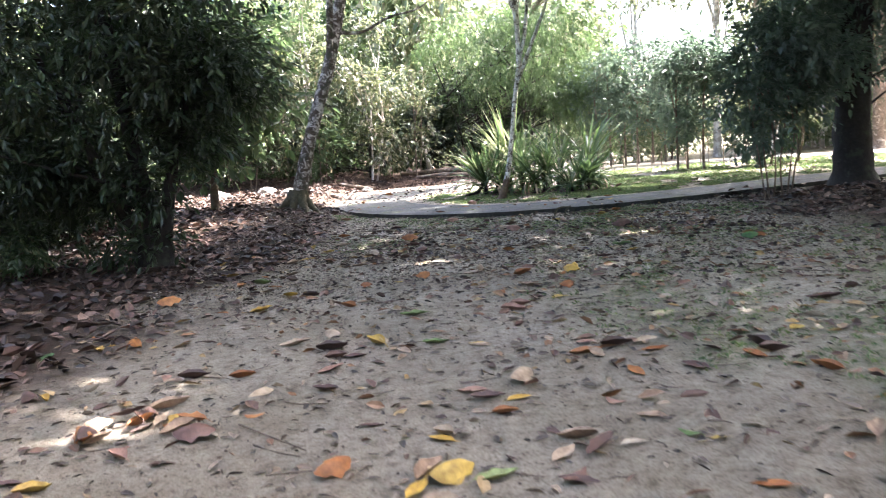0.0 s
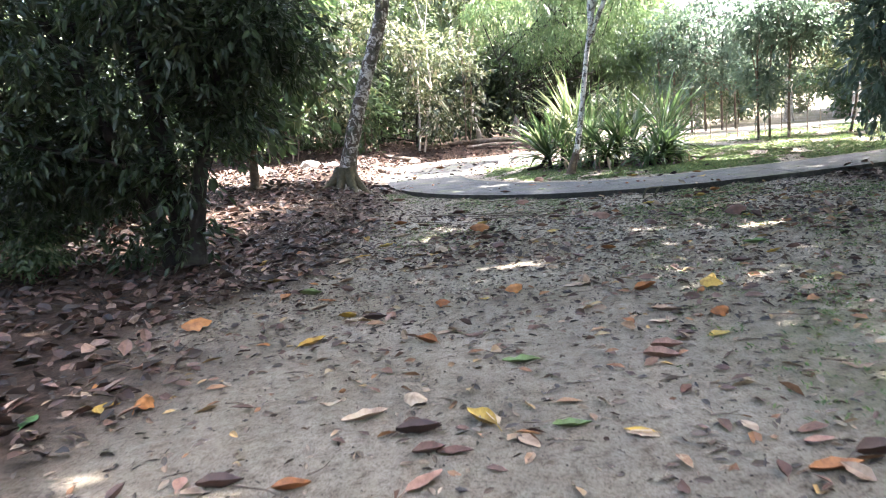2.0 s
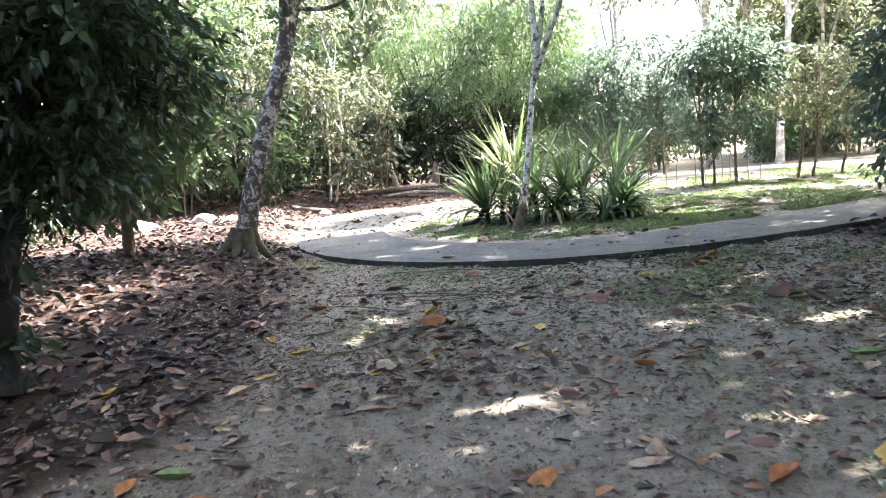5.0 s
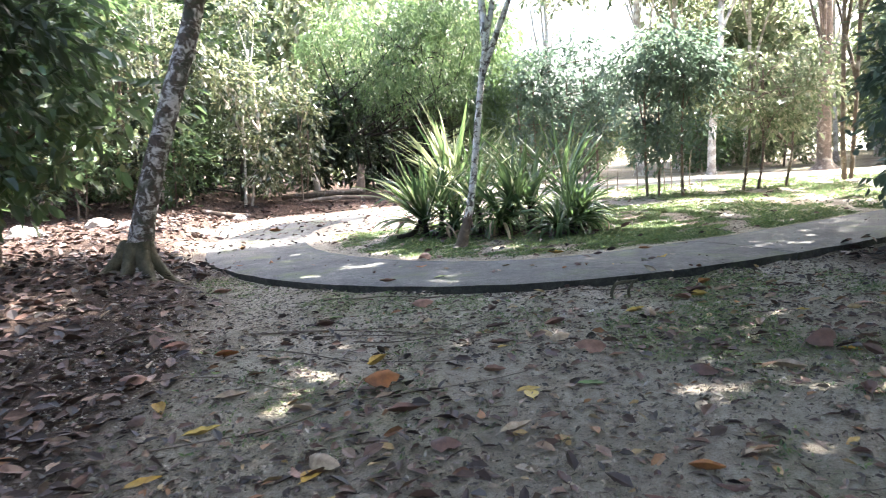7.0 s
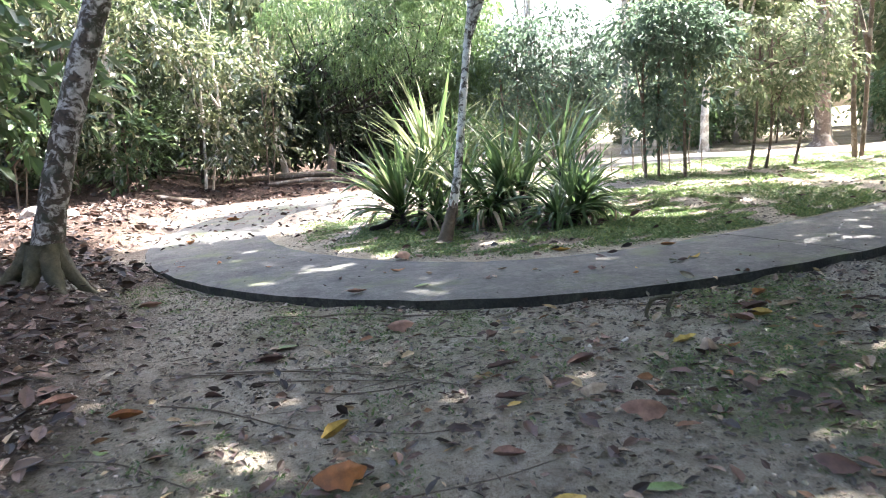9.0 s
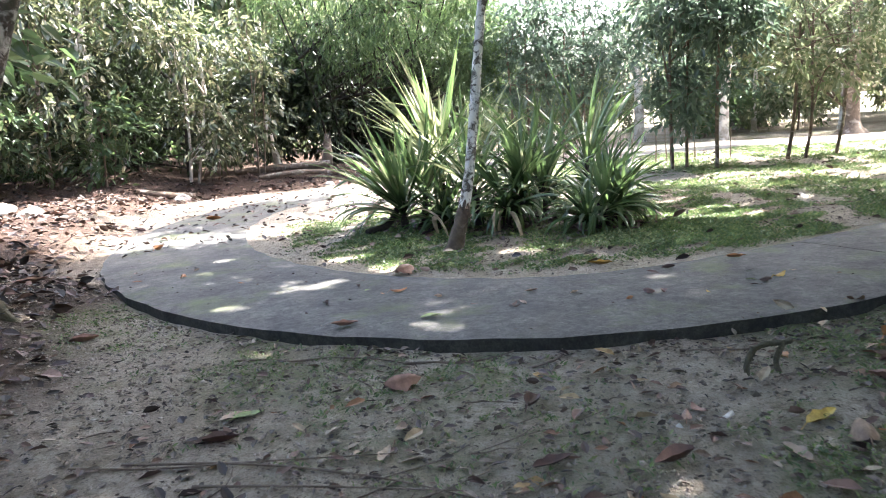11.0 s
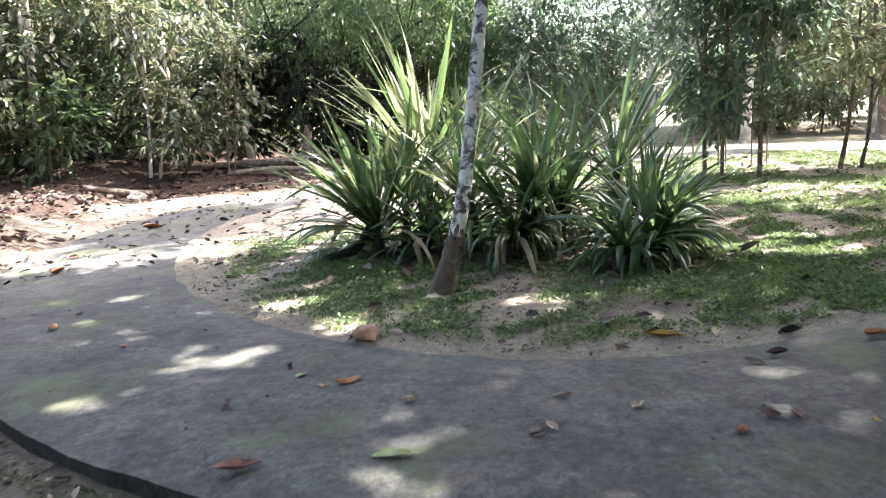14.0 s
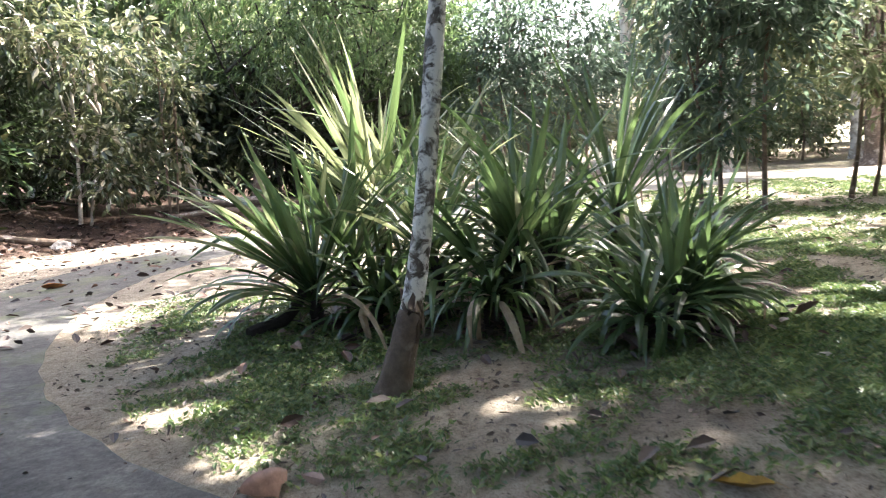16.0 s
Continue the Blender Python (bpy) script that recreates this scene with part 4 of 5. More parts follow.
# forest closing the place at the sides and behind
for k in range(34):
    az = radians(66 + 246 * k / 33 + r_far.uniform(-3, 3))
    dist = r_far.uniform(17, 24) if k % 2 else r_far.uniform(25, 34)
    x, y = 1.0 + dist * math.sin(az), 8.0 + dist * math.cos(az)
    s = r_far.uniform(1.0, 1.35)
    copy_thing(far_kinds[k % 3], pose(x, y, hz(x, y), 0, 0, r_far.uniform(0, 360)) @ Matrix.Diagonal((s, s, s, 1)))

# trees added out of view; their crowns close the canopy and shade the walk
SHADE = (((10.5, 5.0), ((7.2, 4.6), (4.6, 8.0), (9.0, 9.6))), ((14.0, 11.5), ((10.2, 16.6), (7.0, 18.6), (14.0, 15.4))), ((13.8, 20.8), ((9.6, 22.0), (4.7, 22.2), (13.4, 19.6))), ((25.0, 23.0), ((14.4, 22.3), (17.6, 20.6))), ((11.8, 10.8), ((5.0, 12.8), (4.4, 16.0), (9.8, 13.2), (3.2, 11.2))), ((-8.8, 11.0), ((-0.6, 13.6), (-5.0, 12.4), (-4.4, 8.6))))
for k, ((x, y), tops) in enumerate(SHADE):
    mx, my = np.mean([t[0] for t in tops]) - x, np.mean([t[1] for t in tops]) - y
    tree("shade_tree", (x, y, hz(x, y) - 0.05), [([(0, 0, 0), (0.1, 0, 3), (mx * 0.35, my * 0.35, 6.4), (mx * 0.8, my * 0.8, 8.5)], 0.28, 0.12)],
         [((cx - x + 0.8, cy - y - 1.8, 9.0), (3.0, 3.0, 1.3), 42, 1900 if cx > 14 and cy > 20 else 5700 if cx < 5 and cy > 18 else 4700 if cy > 18 else 5900 if cy > 12.5 else 7300 if cx < 5 and cy > 10 else 7700, 0.29) for cx, cy in tops], M_BARK_DARK, M_LEAF_MID, "tall unseen tree added to shade the ground", limbs=14, seed=90 + k, group="canopy trees", sides=4, width=0.58)


# ---------------------------------------------------------------- earth bank, logs, stump at the back
def log(a, b, rad, seed, label, material):
    pa, pb = np.array(a, float), np.array(b, float)
    r = np.random.default_rng(seed)
    c = bent([pa, (pa + pb) / 2 + r.normal(0, 0.05, 3), pb], 6)
    V, F = tube(c, np.full(len(c), rad) * r.uniform(0.85, 1.1, len(c)), 10, 0.08, seed)
    n = len(V)
    V = np.concatenate([V, [c[0]], [c[-1]]])
    caps = [(i, (i + 1) % 10, n, n) for i in range(10)] + [(n - 10 + i, n - 10 + (i + 1) % 10, n + 1, n + 1) for i in range(10)]
    F = [tuple(f) for f in F]
    me = bpy.data.meshes.new("log")
    me.from_pydata([tuple(v) for v in V], [], F + [f[:3] for f in caps])
    me.materials.append(material)
    ob = new("fallen_log", me)
    return tagged(ob, label, "log")


log((-1.6, 33.6, hz(-1.6, 33.6) + 0.1), (1.2, 33.2, hz(1.2, 33.2) + 0.1), 0.11, 3, "weathered brown log lying along the earth bank", M_BARK_BROWN)
log((-0.9, 32.4, hz(-0.9, 32.4) + 0.05), (1.6, 32.0, hz(1.6, 32.0) + 0.05), 0.07, 4, "thin brown log half buried in the bank", M_BARK_BROWN)
log((-4.0, 30.8, hz(-4.0, 30.8) + 0.06), (-2.6, 31.2, hz(-2.6, 31.2) + 0.06), 0.08, 5, "short broken log in the leaf litter", M_BARK_BROWN)
# half-buried mossy log and the prop leaning from the spreading plant
log((0.72, 20.0, hz(0.72, 20.0) + 0.04), (1.25, 20.15, hz(1.25, 20.15) + 0.42), 0.05, 6, "short leaning dead stem beside the strap-leaved plant", M_BARK_DARK)


def broken_stump(x, y, h, rad, seed, label, material):
    r = np.random.default_rng(seed)
    c = bent([(0, 0, -0.1), (0.02, 0, h * 0.4), (0.05, 0.03, h)], 5)
    V, F = tube(c, np.linspace(rad * 1.3, rad * 0.6, len(c)), 11, 0.14, seed)
    V[-11:, 2] += r.uniform(-0.12, 0.16, 11)
    root = tagged(new("tree_stump"), label, "stump")
    root.location = (x, y, hz(x, y))
    root.rotation_euler = (0.05, -0.22 if h > 1.2 else 0.06, 0.3)
    obj("stub", np_mesh("stub", V, F, True), material, root)


broken_stump(1.15, 33.8, 0.95, 0.16, 31, "broken reddish stump standing on the bank", M_BARK_BROWN)
broken_stump(-0.3, 34.4, 1.6, 0.10, 32, "slanting pale dead stem at the forest edge", M_BARK_WHITE)


def rock(x, y, size, seed, label):
    r = np.random.default_rng(seed)
    bm = bmesh.new()
    bmesh.ops.create_icosphere(bm, subdivisions=3, radius=1.0)
    for v in bm.verts:
        n = noise.noise(v.co * 1.3 + Vector((seed, 0, 0))) * 0.35 + noise.noise(v.co * 4.0) * 0.1
        v.co = v.co * (1 + n)
        v.co.z = max(v.co.z, -0.4) * 0.6
        v.co *= size
    me = bpy.data.meshes.new("rock")
    bm.to_mesh(me)
    bm.free()
    me.materials.append(M_STONE)
    ob = new("rock", me)
    ob.location = (x, y, hz(x, y) + size * 0.1)
    ob.rotation_euler = (0, 0, r.uniform(0, 6))
    tagged(ob, label, "rock", "rocks in the litter")


for k, (x, y, sz) in enumerate(((-6.2, 27.5, 0.35), (-5.2, 26.2, 0.25), (-7.4, 25.5, 0.4), (-2.9, 31.0, 0.22), (0.95, 30.3, 0.13))):
    rock(x, y, sz, 5 + k, "pale weathered rock in the leaf litter")
rock(3.88, 17.54, 0.05, 15, "small grey stone in the grass")

# exposed roots of the leaning tree
for k, (ang, length) in enumerate(((-15, 0.5), (35, 0.35), (200, 0.55), (250, 0.4), (300, 0.45), (150, 0.38))):
    a = radians(ang)
    pts = []
    for u in (0.0, 0.25, 0.6, 1.0):
        x, y = -3.1 + math.cos(a) * (0.08 + length * u), 16.8 + math.sin(a) * (0.08 + length * u)
        pts.append((x, y, hz(x, y) + 0.42 * (1 - u) ** 2 - 0.05))
    V, F = tube(bent(pts, 5), np.linspace(0.14, 0.035, 16), 8, 0.14, 60 + k)
    obj("root", np_mesh("root", V + np.array((3.1, -16.8, -0.36)), F, True), M_MOSSY, bpy.data.objects["leaning_tree"])


V, F = tube(bent([(1.15, 0.1, 3.7), (1.7, 0.1, 3.68), (2.3, 0.1, 3.95), (2.9, 0.0, 4.05), (3.3, 0.0, 4.3)], 5), np.linspace(0.04, 0.012, 21), 7, 0.08, 55)
obj("limb", np_mesh("limb", V, F, True), M_BARK_LEAN, bpy.data.objects["leaning_tree"])


# old rough bark left round the foot of the slender tree
c = bent([(0, 0, 0), (0.13, 0, 0.42), (0.16, 0, 0.54)], 6)
V, F = tube(c, np.linspace(0.077, 0.066, len(c)) * (1 + 0.6 * np.exp(-c[:, 2] / 0.16)), 14, 0.06, 91)
V[-42:, 2] += np.random.default_rng(92).uniform(-0.2, 0.09, 42)
obj("old_bark", np_mesh("old_bark", V, F, True), M_BARK_BROWN, bpy.data.objects["slender_tree"], None, "rough brown bark round the foot")


# bent mossy root standing up like a hoop beside the path
def hoop():
    root = tagged(new("wooden_hoop"), "small mossy bent branch forming a low hoop", "branch")
    root.location = (2.17, 13.5, hz(2.17, 13.5))
    root.scale = (0.62, 0.62, 0.62)
    for name, pts, rad in (("crosspiece", [(-0.13, 0, 0.22), (0.0, 0.01, 0.25), (0.2, 0.02, 0.24), (0.27, 0.0, 0.26)], 0.026),
                           ("leg", [(-0.2, -0.02, -0.03), (-0.19, 0, 0.1), (-0.12, 0, 0.23)], 0.028),
                           ("leg", [(0.1, -0.06, -0.03), (0.09, -0.02, 0.1), (0.19, 0.01, 0.24)], 0.026)):
        V, F = tube(bent(pts, 4), np.full((len(pts) - 1) * 4 + 1, rad), 8, 0.12, 77)
        obj(name, np_mesh(name, V, F, True), M_MOSSY, root)


hoop()

log((1.37, 13.05, hz(1.37, 13.05) + 0.008), (1.68, 13.07, hz(1.68, 13.07) + 0.01), 0.014, 8, "short pale broken stick on the soil", M_BARK_WHITE)

# planting stakes round the saplings and along the track
rs = np.random.default_rng(17)
for k in range(16):
    x, y = ((7.0 + 0.42 * k, 26.4 + 0.25 * rs.uniform(-1, 1)) if k < 9 else (4.6 + 0.33 * (k - 9), 27.0 + 0.2 * rs.uniform(-1, 1)))
    h = rs.uniform(0.6, 1.2)
    V, F = tube(bent([(0, 0, -0.05), (rs.uniform(-0.03, 0.03), 0, h * 0.5), (rs.uniform(-0.06, 0.06), 0, h)], 3), np.linspace(0.02, 0.012, 7), 6, 0.05, k)
    ob = obj("stake", np_mesh("stake", V, F, True), M_TWIG)
    ob.location = (x, y, hz(x, y))
    tagged(ob, "thin upright wooden stake in the grass", "stake", "stakes on the lawn")


# ---------------------------------------------------------------- roots and twigs on the ground
def ground_run(x, y, ang, length, n, r, lift):
    pts = []
    for k in range(n):
        pts.append((x, y, hz(x, y) + lift + r.uniform(-0.006, 0.006)))
        ang += r.uniform(-0.6, 0.6)
        x, y = x + math.cos(ang) * length / n, y + math.sin(ang) * length / n
    return pts


rr = np.random.default_rng(23)
for k, (x, y, ang, length, rad) in enumerate(((-0.8, 15.2, -0.4, 1.6, 0.022), (0.3, 14.55, -0.25, 1.3, 0.02), (1.0, 14.15, -0.1, 1.1, 0.018), (-0.2, 14.8, -1.2, 0.8, 0.014), (1.9, 13.95, 0.1, 1.2, 0.02),
                                              (-1.5, 13.1, -0.3, 2.6, 0.014), (-1.0, 12.7, -0.25, 2.4, 0.012), (-0.3, 12.9, 0.1, 1.8, 0.01), (-2.2, 12.4, 0.2, 2.2, 0.012), (0.6, 14.3, -1.4, 0.6, 0.012))):
    pts = ground_run(x, y, ang, length, 7, rr, rad * 0.35)
    V, F = tube(bent(pts, 3), np.linspace(rad * 0.45, rad * 0.2, 19), 6, 0.2, 100 + k)
    ob = obj("exposed_root", np_mesh("exposed_root", V, F, True), M_TWIG)
    tagged(ob, "thin exposed root running over the soil", "root", "exposed roots")
for k, pts in enumerate((((-1.34, 10.88), (-1.06, 11.08), (-0.74, 11.26), (-0.31, 11.3), (0.19, 11.33), (0.51, 11.39)), ((-1.27, 13.68), (-0.63, 13.44), (-0.03, 13.06), (0.43, 12.56)), ((-0.6, 12.95), (-0.33, 12.81), (0.01, 12.81), (0.4, 12.95)),
                         ((-1.53, 13.74), (-1.11, 13.58), (-0.63, 13.47), (0.04, 13.32)), ((-0.9, 13.3), (-0.35, 13.1), (0.27, 12.81)), ((-1.95, 10.86), (-1.43, 10.93), (-1.08, 10.99)), ((0.41, 8.17), (0.59, 7.7), (0.8, 7.5)),
                         ((-1.11, 3.75), (-0.9, 3.55), (-0.69, 3.33)), ((-0.82, 3.07), (-0.66, 3.08), (-0.5, 3.06)))):
    V, F = tube(bent([(x, y, hz(x, y) + 0.016) for x, y in pts], 5), np.linspace(0.008 if k < 5 else 0.006, 0.003, (len(pts) - 1) * 5 + 1), 6, 0.15, 300 + k)
    tagged(obj("dead_branch", np_mesh("dead_branch", V, F, True), M_TWIG), "long thin dead branch lying on the soil", "branch", "dead branches")
VV, FF, off = [], [], 0
for k in range(260):
    x, y = rr.uniform(-4.5, 4.5), rr.uniform(2.0, 14.2)
    pts = ground_run(x, y, rr.uniform(-0.6, 0.6), rr.uniform(0.08, 0.42), 4, rr, 0.006)
    V, F = tube(pts, np.linspace(0.005, 0.002, 4), 4, 0.1, k)
    VV.append(V), FF.append(F + off)
    off += len(V)
tagged(obj("twigs", np_mesh("twigs", np.concatenate(VV), np.concatenate(FF)), M_TWIG), "thin dry twigs scattered on the soil", "twigs", kind="stuff")


# ---------------------------------------------------------------- fallen leaves
def dead_leaf(name, length, width, curl, fold, r, toothed=False):
    """A curled dead leaf with a short stalk, lying along x."""
    V, F = [], []
    rows, cols = 7, 5
    for i in range(rows):
        u = i / (rows - 1)
        w = width * math.sin(math.pi * min(u * 0.94 + 0.03, 1) ** 0.85)
        if toothed:
            w *= 1 + 0.17 * math.sin(i * 2.9)
        for j in range(cols):
            v = j / (cols - 1) * 2 - 1
            z = curl * (u - 0.5) ** 2 * 4 * length * 0.25 + fold * abs(v) ** 1.5 * w * 0.6 + r.uniform(-0.004, 0.004)
            V.append(((u - 0.5) * length, v * w * 0.5 * (1 - 0.1 * abs(fold)), z))
    for i in range(rows - 1):
        for j in range(cols - 1):
            a = i * cols + j
            F.append((a, a + 1, a + cols + 1, a + cols))
    V = np.array(V)
    V[:, 2] -= V[:, 2].min()
    n = len(V)
    V = np.concatenate([V, [(-length * 0.5, -0.0025, 0.004 + V[2][2]), (-length * 0.5, 0.0025, 0.004 + V[2][2]), (-length * 0.72, 0.002, 0.004), (-length * 0.72, -0.002, 0.004)]])
    F.append((n, n + 1, n + 2, n + 3))
    return np_mesh(name, V, F, True)


rl = np.random.default_rng(31)
LEAVES = {}
for shade, material in M_FALLEN.items():
    LEAVES[shade] = []
    for ln, wd, cu, fo in ((0.16, 0.07, 0.15, 0.3), (0.19, 0.075, 0.35, 0.6), (0.13, 0.065, -0.1, 0.2), (0.17, 0.08, 0.5, 0.9), (0.11, 0.05, 0.2, -0.3), (0.16, 0.11, -0.7, -0.9)):
        me = dead_leaf("dead_leaf", ln, wd, cu, fo, rl, ln > 0.18 or fo < -0.5)
        me.materials.append(material)
        LEAVES[shade].append(me)


def lay_leaf(x, y, shade, kind, size, turn, lift=0.004, tip=0.0, z=None):
    side = float(path_side(np.array([x]), np.array([y]))[0])
    top = 0.014 * min(max(x, -4), 8) + 0.107 if abs(side) < 0.97 else hz(x, y)
    ob = obj("fallen_leaf", LEAVES[shade][kind], None, None, pose(x, y, top + lift, tip, rl.uniform(-6, 6), turn) @ Matrix.Scale(size, 4))
    tagged(ob, {"dark brown": "dark brown curled dead leaf on the ground", "orange": "orange dry fallen leaf on the ground", "yellow": "yellow fallen leaf lying on the ground", "tan": "pale tan dry leaf on the ground",
                "pinkish": "large pinkish brown dry leaf on the ground", "green": "freshly fallen green leaf on the ground"}[shade], "leaf", "fallen leaves")


# leaves that stand out
for x, y, shade, kind, size, turn in ((-0.5, 11.55, "orange", 5, 1.7, 20), (0.39, 10.91, "yellow", 0, 1.4, 80), (2.45, 16.35, "yellow", 1, 1.2, 150), (0.74, 17.12, "pinkish", 5, 1.6, 40), (-2.8, 7.55, "orange", 5, 1.5, 30), (-0.28, 6.1, "green", 1, 1.2, 170),
                                      (-0.82, 5.14, "dark brown", 3, 1.3, 10), (0.22, 14.17, "pinkish", 5, 1.4, 5), (2.1, 9.0, "tan", 2, 1.4, 40), (2.0, 12.84, "yellow", 1, 1.2, 20), (-0.68, 14.15, "green", 0, 1.2, 30), (-0.83, 13.85, "dark brown", 1, 1.2, 15),
                                      (-1.6, 24.3, "orange", 3, 1.7, 20), (-2.1, 21.0, "orange", 3, 1.4, 70), (0.63, 15.31, "green", 2, 1.3, 160), (-0.01, 15.41, "pinkish", 1, 1.1, 5), (0.55, 16.31, "orange", 4, 1.4, 15), (3.39, 15.05, "yellow", 4, 1.4, 20),
                                      (3.55, 15.87, "orange", 1, 1.0, 0), (2.68, 11.2, "dark brown", 5, 1.9, 15)):
    lay_leaf(x, y, shade, kind, size, turn)
for x, y, shade, kind, size, turn in ((1.29, 15.34, "dark brown", 4, 0.9, 40), (-3.12, 5.75, "green", 0, 1.4, 100), (-2.75, 5.91, "yellow", 0, 1.1, 10), (-1.01, 10.21, "yellow", 2, 1.5, 60), (-1.88, 10.4, "yellow", 0, 1.3, 20), (0.83, 4.5, "orange", 1, 1.1, 0),
                                      (1.03, 4.58, "dark brown", 3, 1.3, 15), (0.19, 5.01, "yellow", 0, 0.9, 150), (-0.1, 5.11, "green", 1, 1.0, 5), (-1.66, 4.75, "dark brown", 3, 1.2, 20)):
    lay_leaf(x, y, shade, kind, size, turn)


for x, y, shade, kind, size, turn in ((-1.33, 4.69, "orange", 3, 1.0, 10), (-0.4, 4.34, "dark brown", 4, 0.8, 50), (0.18, 3.85, "dark brown", 1, 1.0, 0), (0.34, 3.81, "yellow", 2, 1.0, 5), (0.25, 3.61, "orange", 3, 0.8, 10), (-0.07, 3.37, "yellow", 2, 1.1, 150),
                                      (-0.17, 2.85, "yellow", 0, 1.0, 60), (0.15, 2.9, "green", 1, 1.0, 15), (0.46, 2.79, "dark brown", 0, 1.0, 160), (0.91, 3.39, "tan", 2, 1.1, 160), (1.0, 3.13, "green", 4, 0.9, 140), (1.13, 2.61, "orange", 0, 0.9, 160), (1.24, 4.46, "orange", 0, 1.0, 0),
                                      (-0.81, 5.15, "dark brown", 3, 1.2, 10), (-0.74, 4.26, "dark brown", 1, 1.0, 150), (-1.06, 3.89, "orange", 4, 1.0, 0), (1.86, 4.23, "dark brown", 3, 1.1, 0), (2.79, 5.47, "dark brown", 1, 1.3, 160), (0.2, 4.97, "tan", 2, 1.2, 160), (1.44, 5.6, "tan", 4, 1.4, 140),
                                      (0.45, 3.07, "tan", 0, 1.1, 50), (-1.71, 6.88, "yellow", 1, 1.3, 50), (-2.09, 6.97, "orange", 2, 0.9, 0), (-1.33, 7.43, "dark brown", 3, 1.1, 20), (-0.76, 6.9, "tan", 0, 1.0, 40), (-0.47, 7.76, "yellow", 4, 1.0, 10), (0.71, 6.75, "tan", 0, 1.1, 0), (0.5, 6.85, "orange", 2, 1.0, 120),
                                      (0.97, 6.36, "yellow", 2, 1.3, 30), (0.8, 7.03, "tan", 1, 1.2, 0), (0.3, 7.99, "tan", 0, 1.5, 0), (0.41, 11.02, "yellow", 2, 1.2, 0), (-1.04, 9.29, "tan", 1, 1.1, 170), (-2.1, 8.6, "green", 3, 1.2, 0), (0.8, 7.67, "orange", 3, 1.3, 30), (2.21, 9.21, "green", 1, 1.3, 160), (1.18, 7.49, "orange", 4, 1.2, 60),
                                      (-1.68, 12.95, "orange", 3, 1.2, 0), (-0.42, 10.96, "dark brown", 3, 1.2, 0), (1.11, 11.73, "pinkish", 5, 1.5, 160), (-1.66, 11.08, "yellow", 1, 1.2, 10), (-0.75, 14.17, "tan", 0, 1.2, 30), (0.57, 12.3, "dark brown", 1, 1.1, 0), (1.25, 10.34, "tan", 2, 1.2, 50), (0.79, 10.97, "green", 0, 1.3, 170),
                                      (0.04, 11.08, "tan", 4, 1.1, 120), (2.2, 12.62, "orange", 4, 1.2, 160), (0.14, 10.38, "tan", 1, 1.2, 20), (-0.81, 13.82, "dark brown", 3, 1.1, 10), (1.46, 13.12, "pinkish", 4, 1.1, 60), (-2.04, 16.33, "pinkish", 3, 1.4, 0), (-2.95, 18.21, "pinkish", 1, 1.8, 20)):
    lay_leaf(x, y, shade, kind, size, turn)


# small heap of curled leaves at the start
for k in range(14):
    lay_leaf(-1.75 + rl.normal(0, 0.16), 3.75 + rl.normal(0, 0.11), ("pinkish", "tan", "orange", "dark brown")[k % 4], (5, 3, 1)[k % 3], rl.uniform(0.8, 1.2), rl.uniform(0, 360), 0.004 + 0.012 * (k % 4), rl.uniform(-20, 20))
shades = ["dark brown"] * 34 + ["orange"] * 13 + ["yellow"] * 10 + ["tan"] * 27 + ["pinkish"] * 13 + ["green"] * 3
for k in range(245):
    if k < 215:
        x, y = rl.uniform(-3.2, 3.8), 2.4 + 11.4 * rl.random() ** 1.4
    elif k < 240:
        u = rl.integers(36, 76)
        x, y = PATH_LINE[u] + rl.uniform(-0.75, 0.75, 2)
    else:
        x, y = rl.uniform(0.3, 6.5), rl.uniform(16.8, 21.0)
    small = 0.55 if k >= 215 else 1.0
    lay_leaf(x, y, shades[rl.integers(len(shades))], int(rl.integers(6)), small * rl.uniform(0.7, 1.35), rl.uniform(0, 360), tip=rl.uniform(-12, 12))


def scatter(n, x0, x1, y0, y1, keep, r):
    x, y = r.uniform(x0, x1, n), r.uniform(y0, y1, n)
    ok = r.random(n) < keep(x, y)
    return x[ok], y[ok]


def ground_top(x, y):
    s = path_side(x, y)
    return np.where(np.abs(s) < 0.97, 0.014 * np.clip(x, -4, 8) + 0.107, height(x, y))


def litter_layer(name, x, y, low, high, width, r, material, label, tilt=0.3, lift=0.008):
    n = len(x)
    a = r.uniform(0, 2 * math.pi, n)
    way = np.stack([np.cos(a), np.sin(a), r.normal(0, tilt, n)], 1)
    pos = np.stack([x, y, ground_top(x, y) + lift + r.uniform(0, lift * 2, n)], 1)
    me = leaf_mesh(name, pos, way, r.uniform(low, high, n), width, r, 6)
    tagged(obj(name, me, material), label, "leaf litter", kind="stuff")


rk = np.random.default_rng(37)
x, y = scatter(46000, -11, 9, 1, 33, lambda x, y: np.where(litter_at(x, y) > 0.56, litter_at(x, y), 0.0) * np.where(y < 20, 0.95, 0.5) * (np.abs(path_side(x, y)) > 0.9), rk)
litter_layer("leaf_litter", x, y, 0.06, 0.19, 0.58, rk, M_LITTER, "thick brown leaf litter under the trees", 0.35, 0.016)
x, y = scatter(17000, -3.4, 5.5, 1.5, 18.5, lambda x, y: 0.75 * (path_side(x, y) < -0.98), rk)
litter_layer("leaf_fragments", x, y, 0.015, 0.09, 0.4, rk, M_DEBRIS, "small broken leaf fragments strewn on the soil", 0.2, 0.004)
x, y = scatter(900, 0, 12, 16, 30, lambda x, y: 0.8 * (path_side(x, y) > 0.95), rk)
litter_layer("lawn_leaves", x, y, 0.05, 0.15, 0.5, rk, M_LITTER, "dry brown leaves scattered over the lawn", 0.2, 0.02)

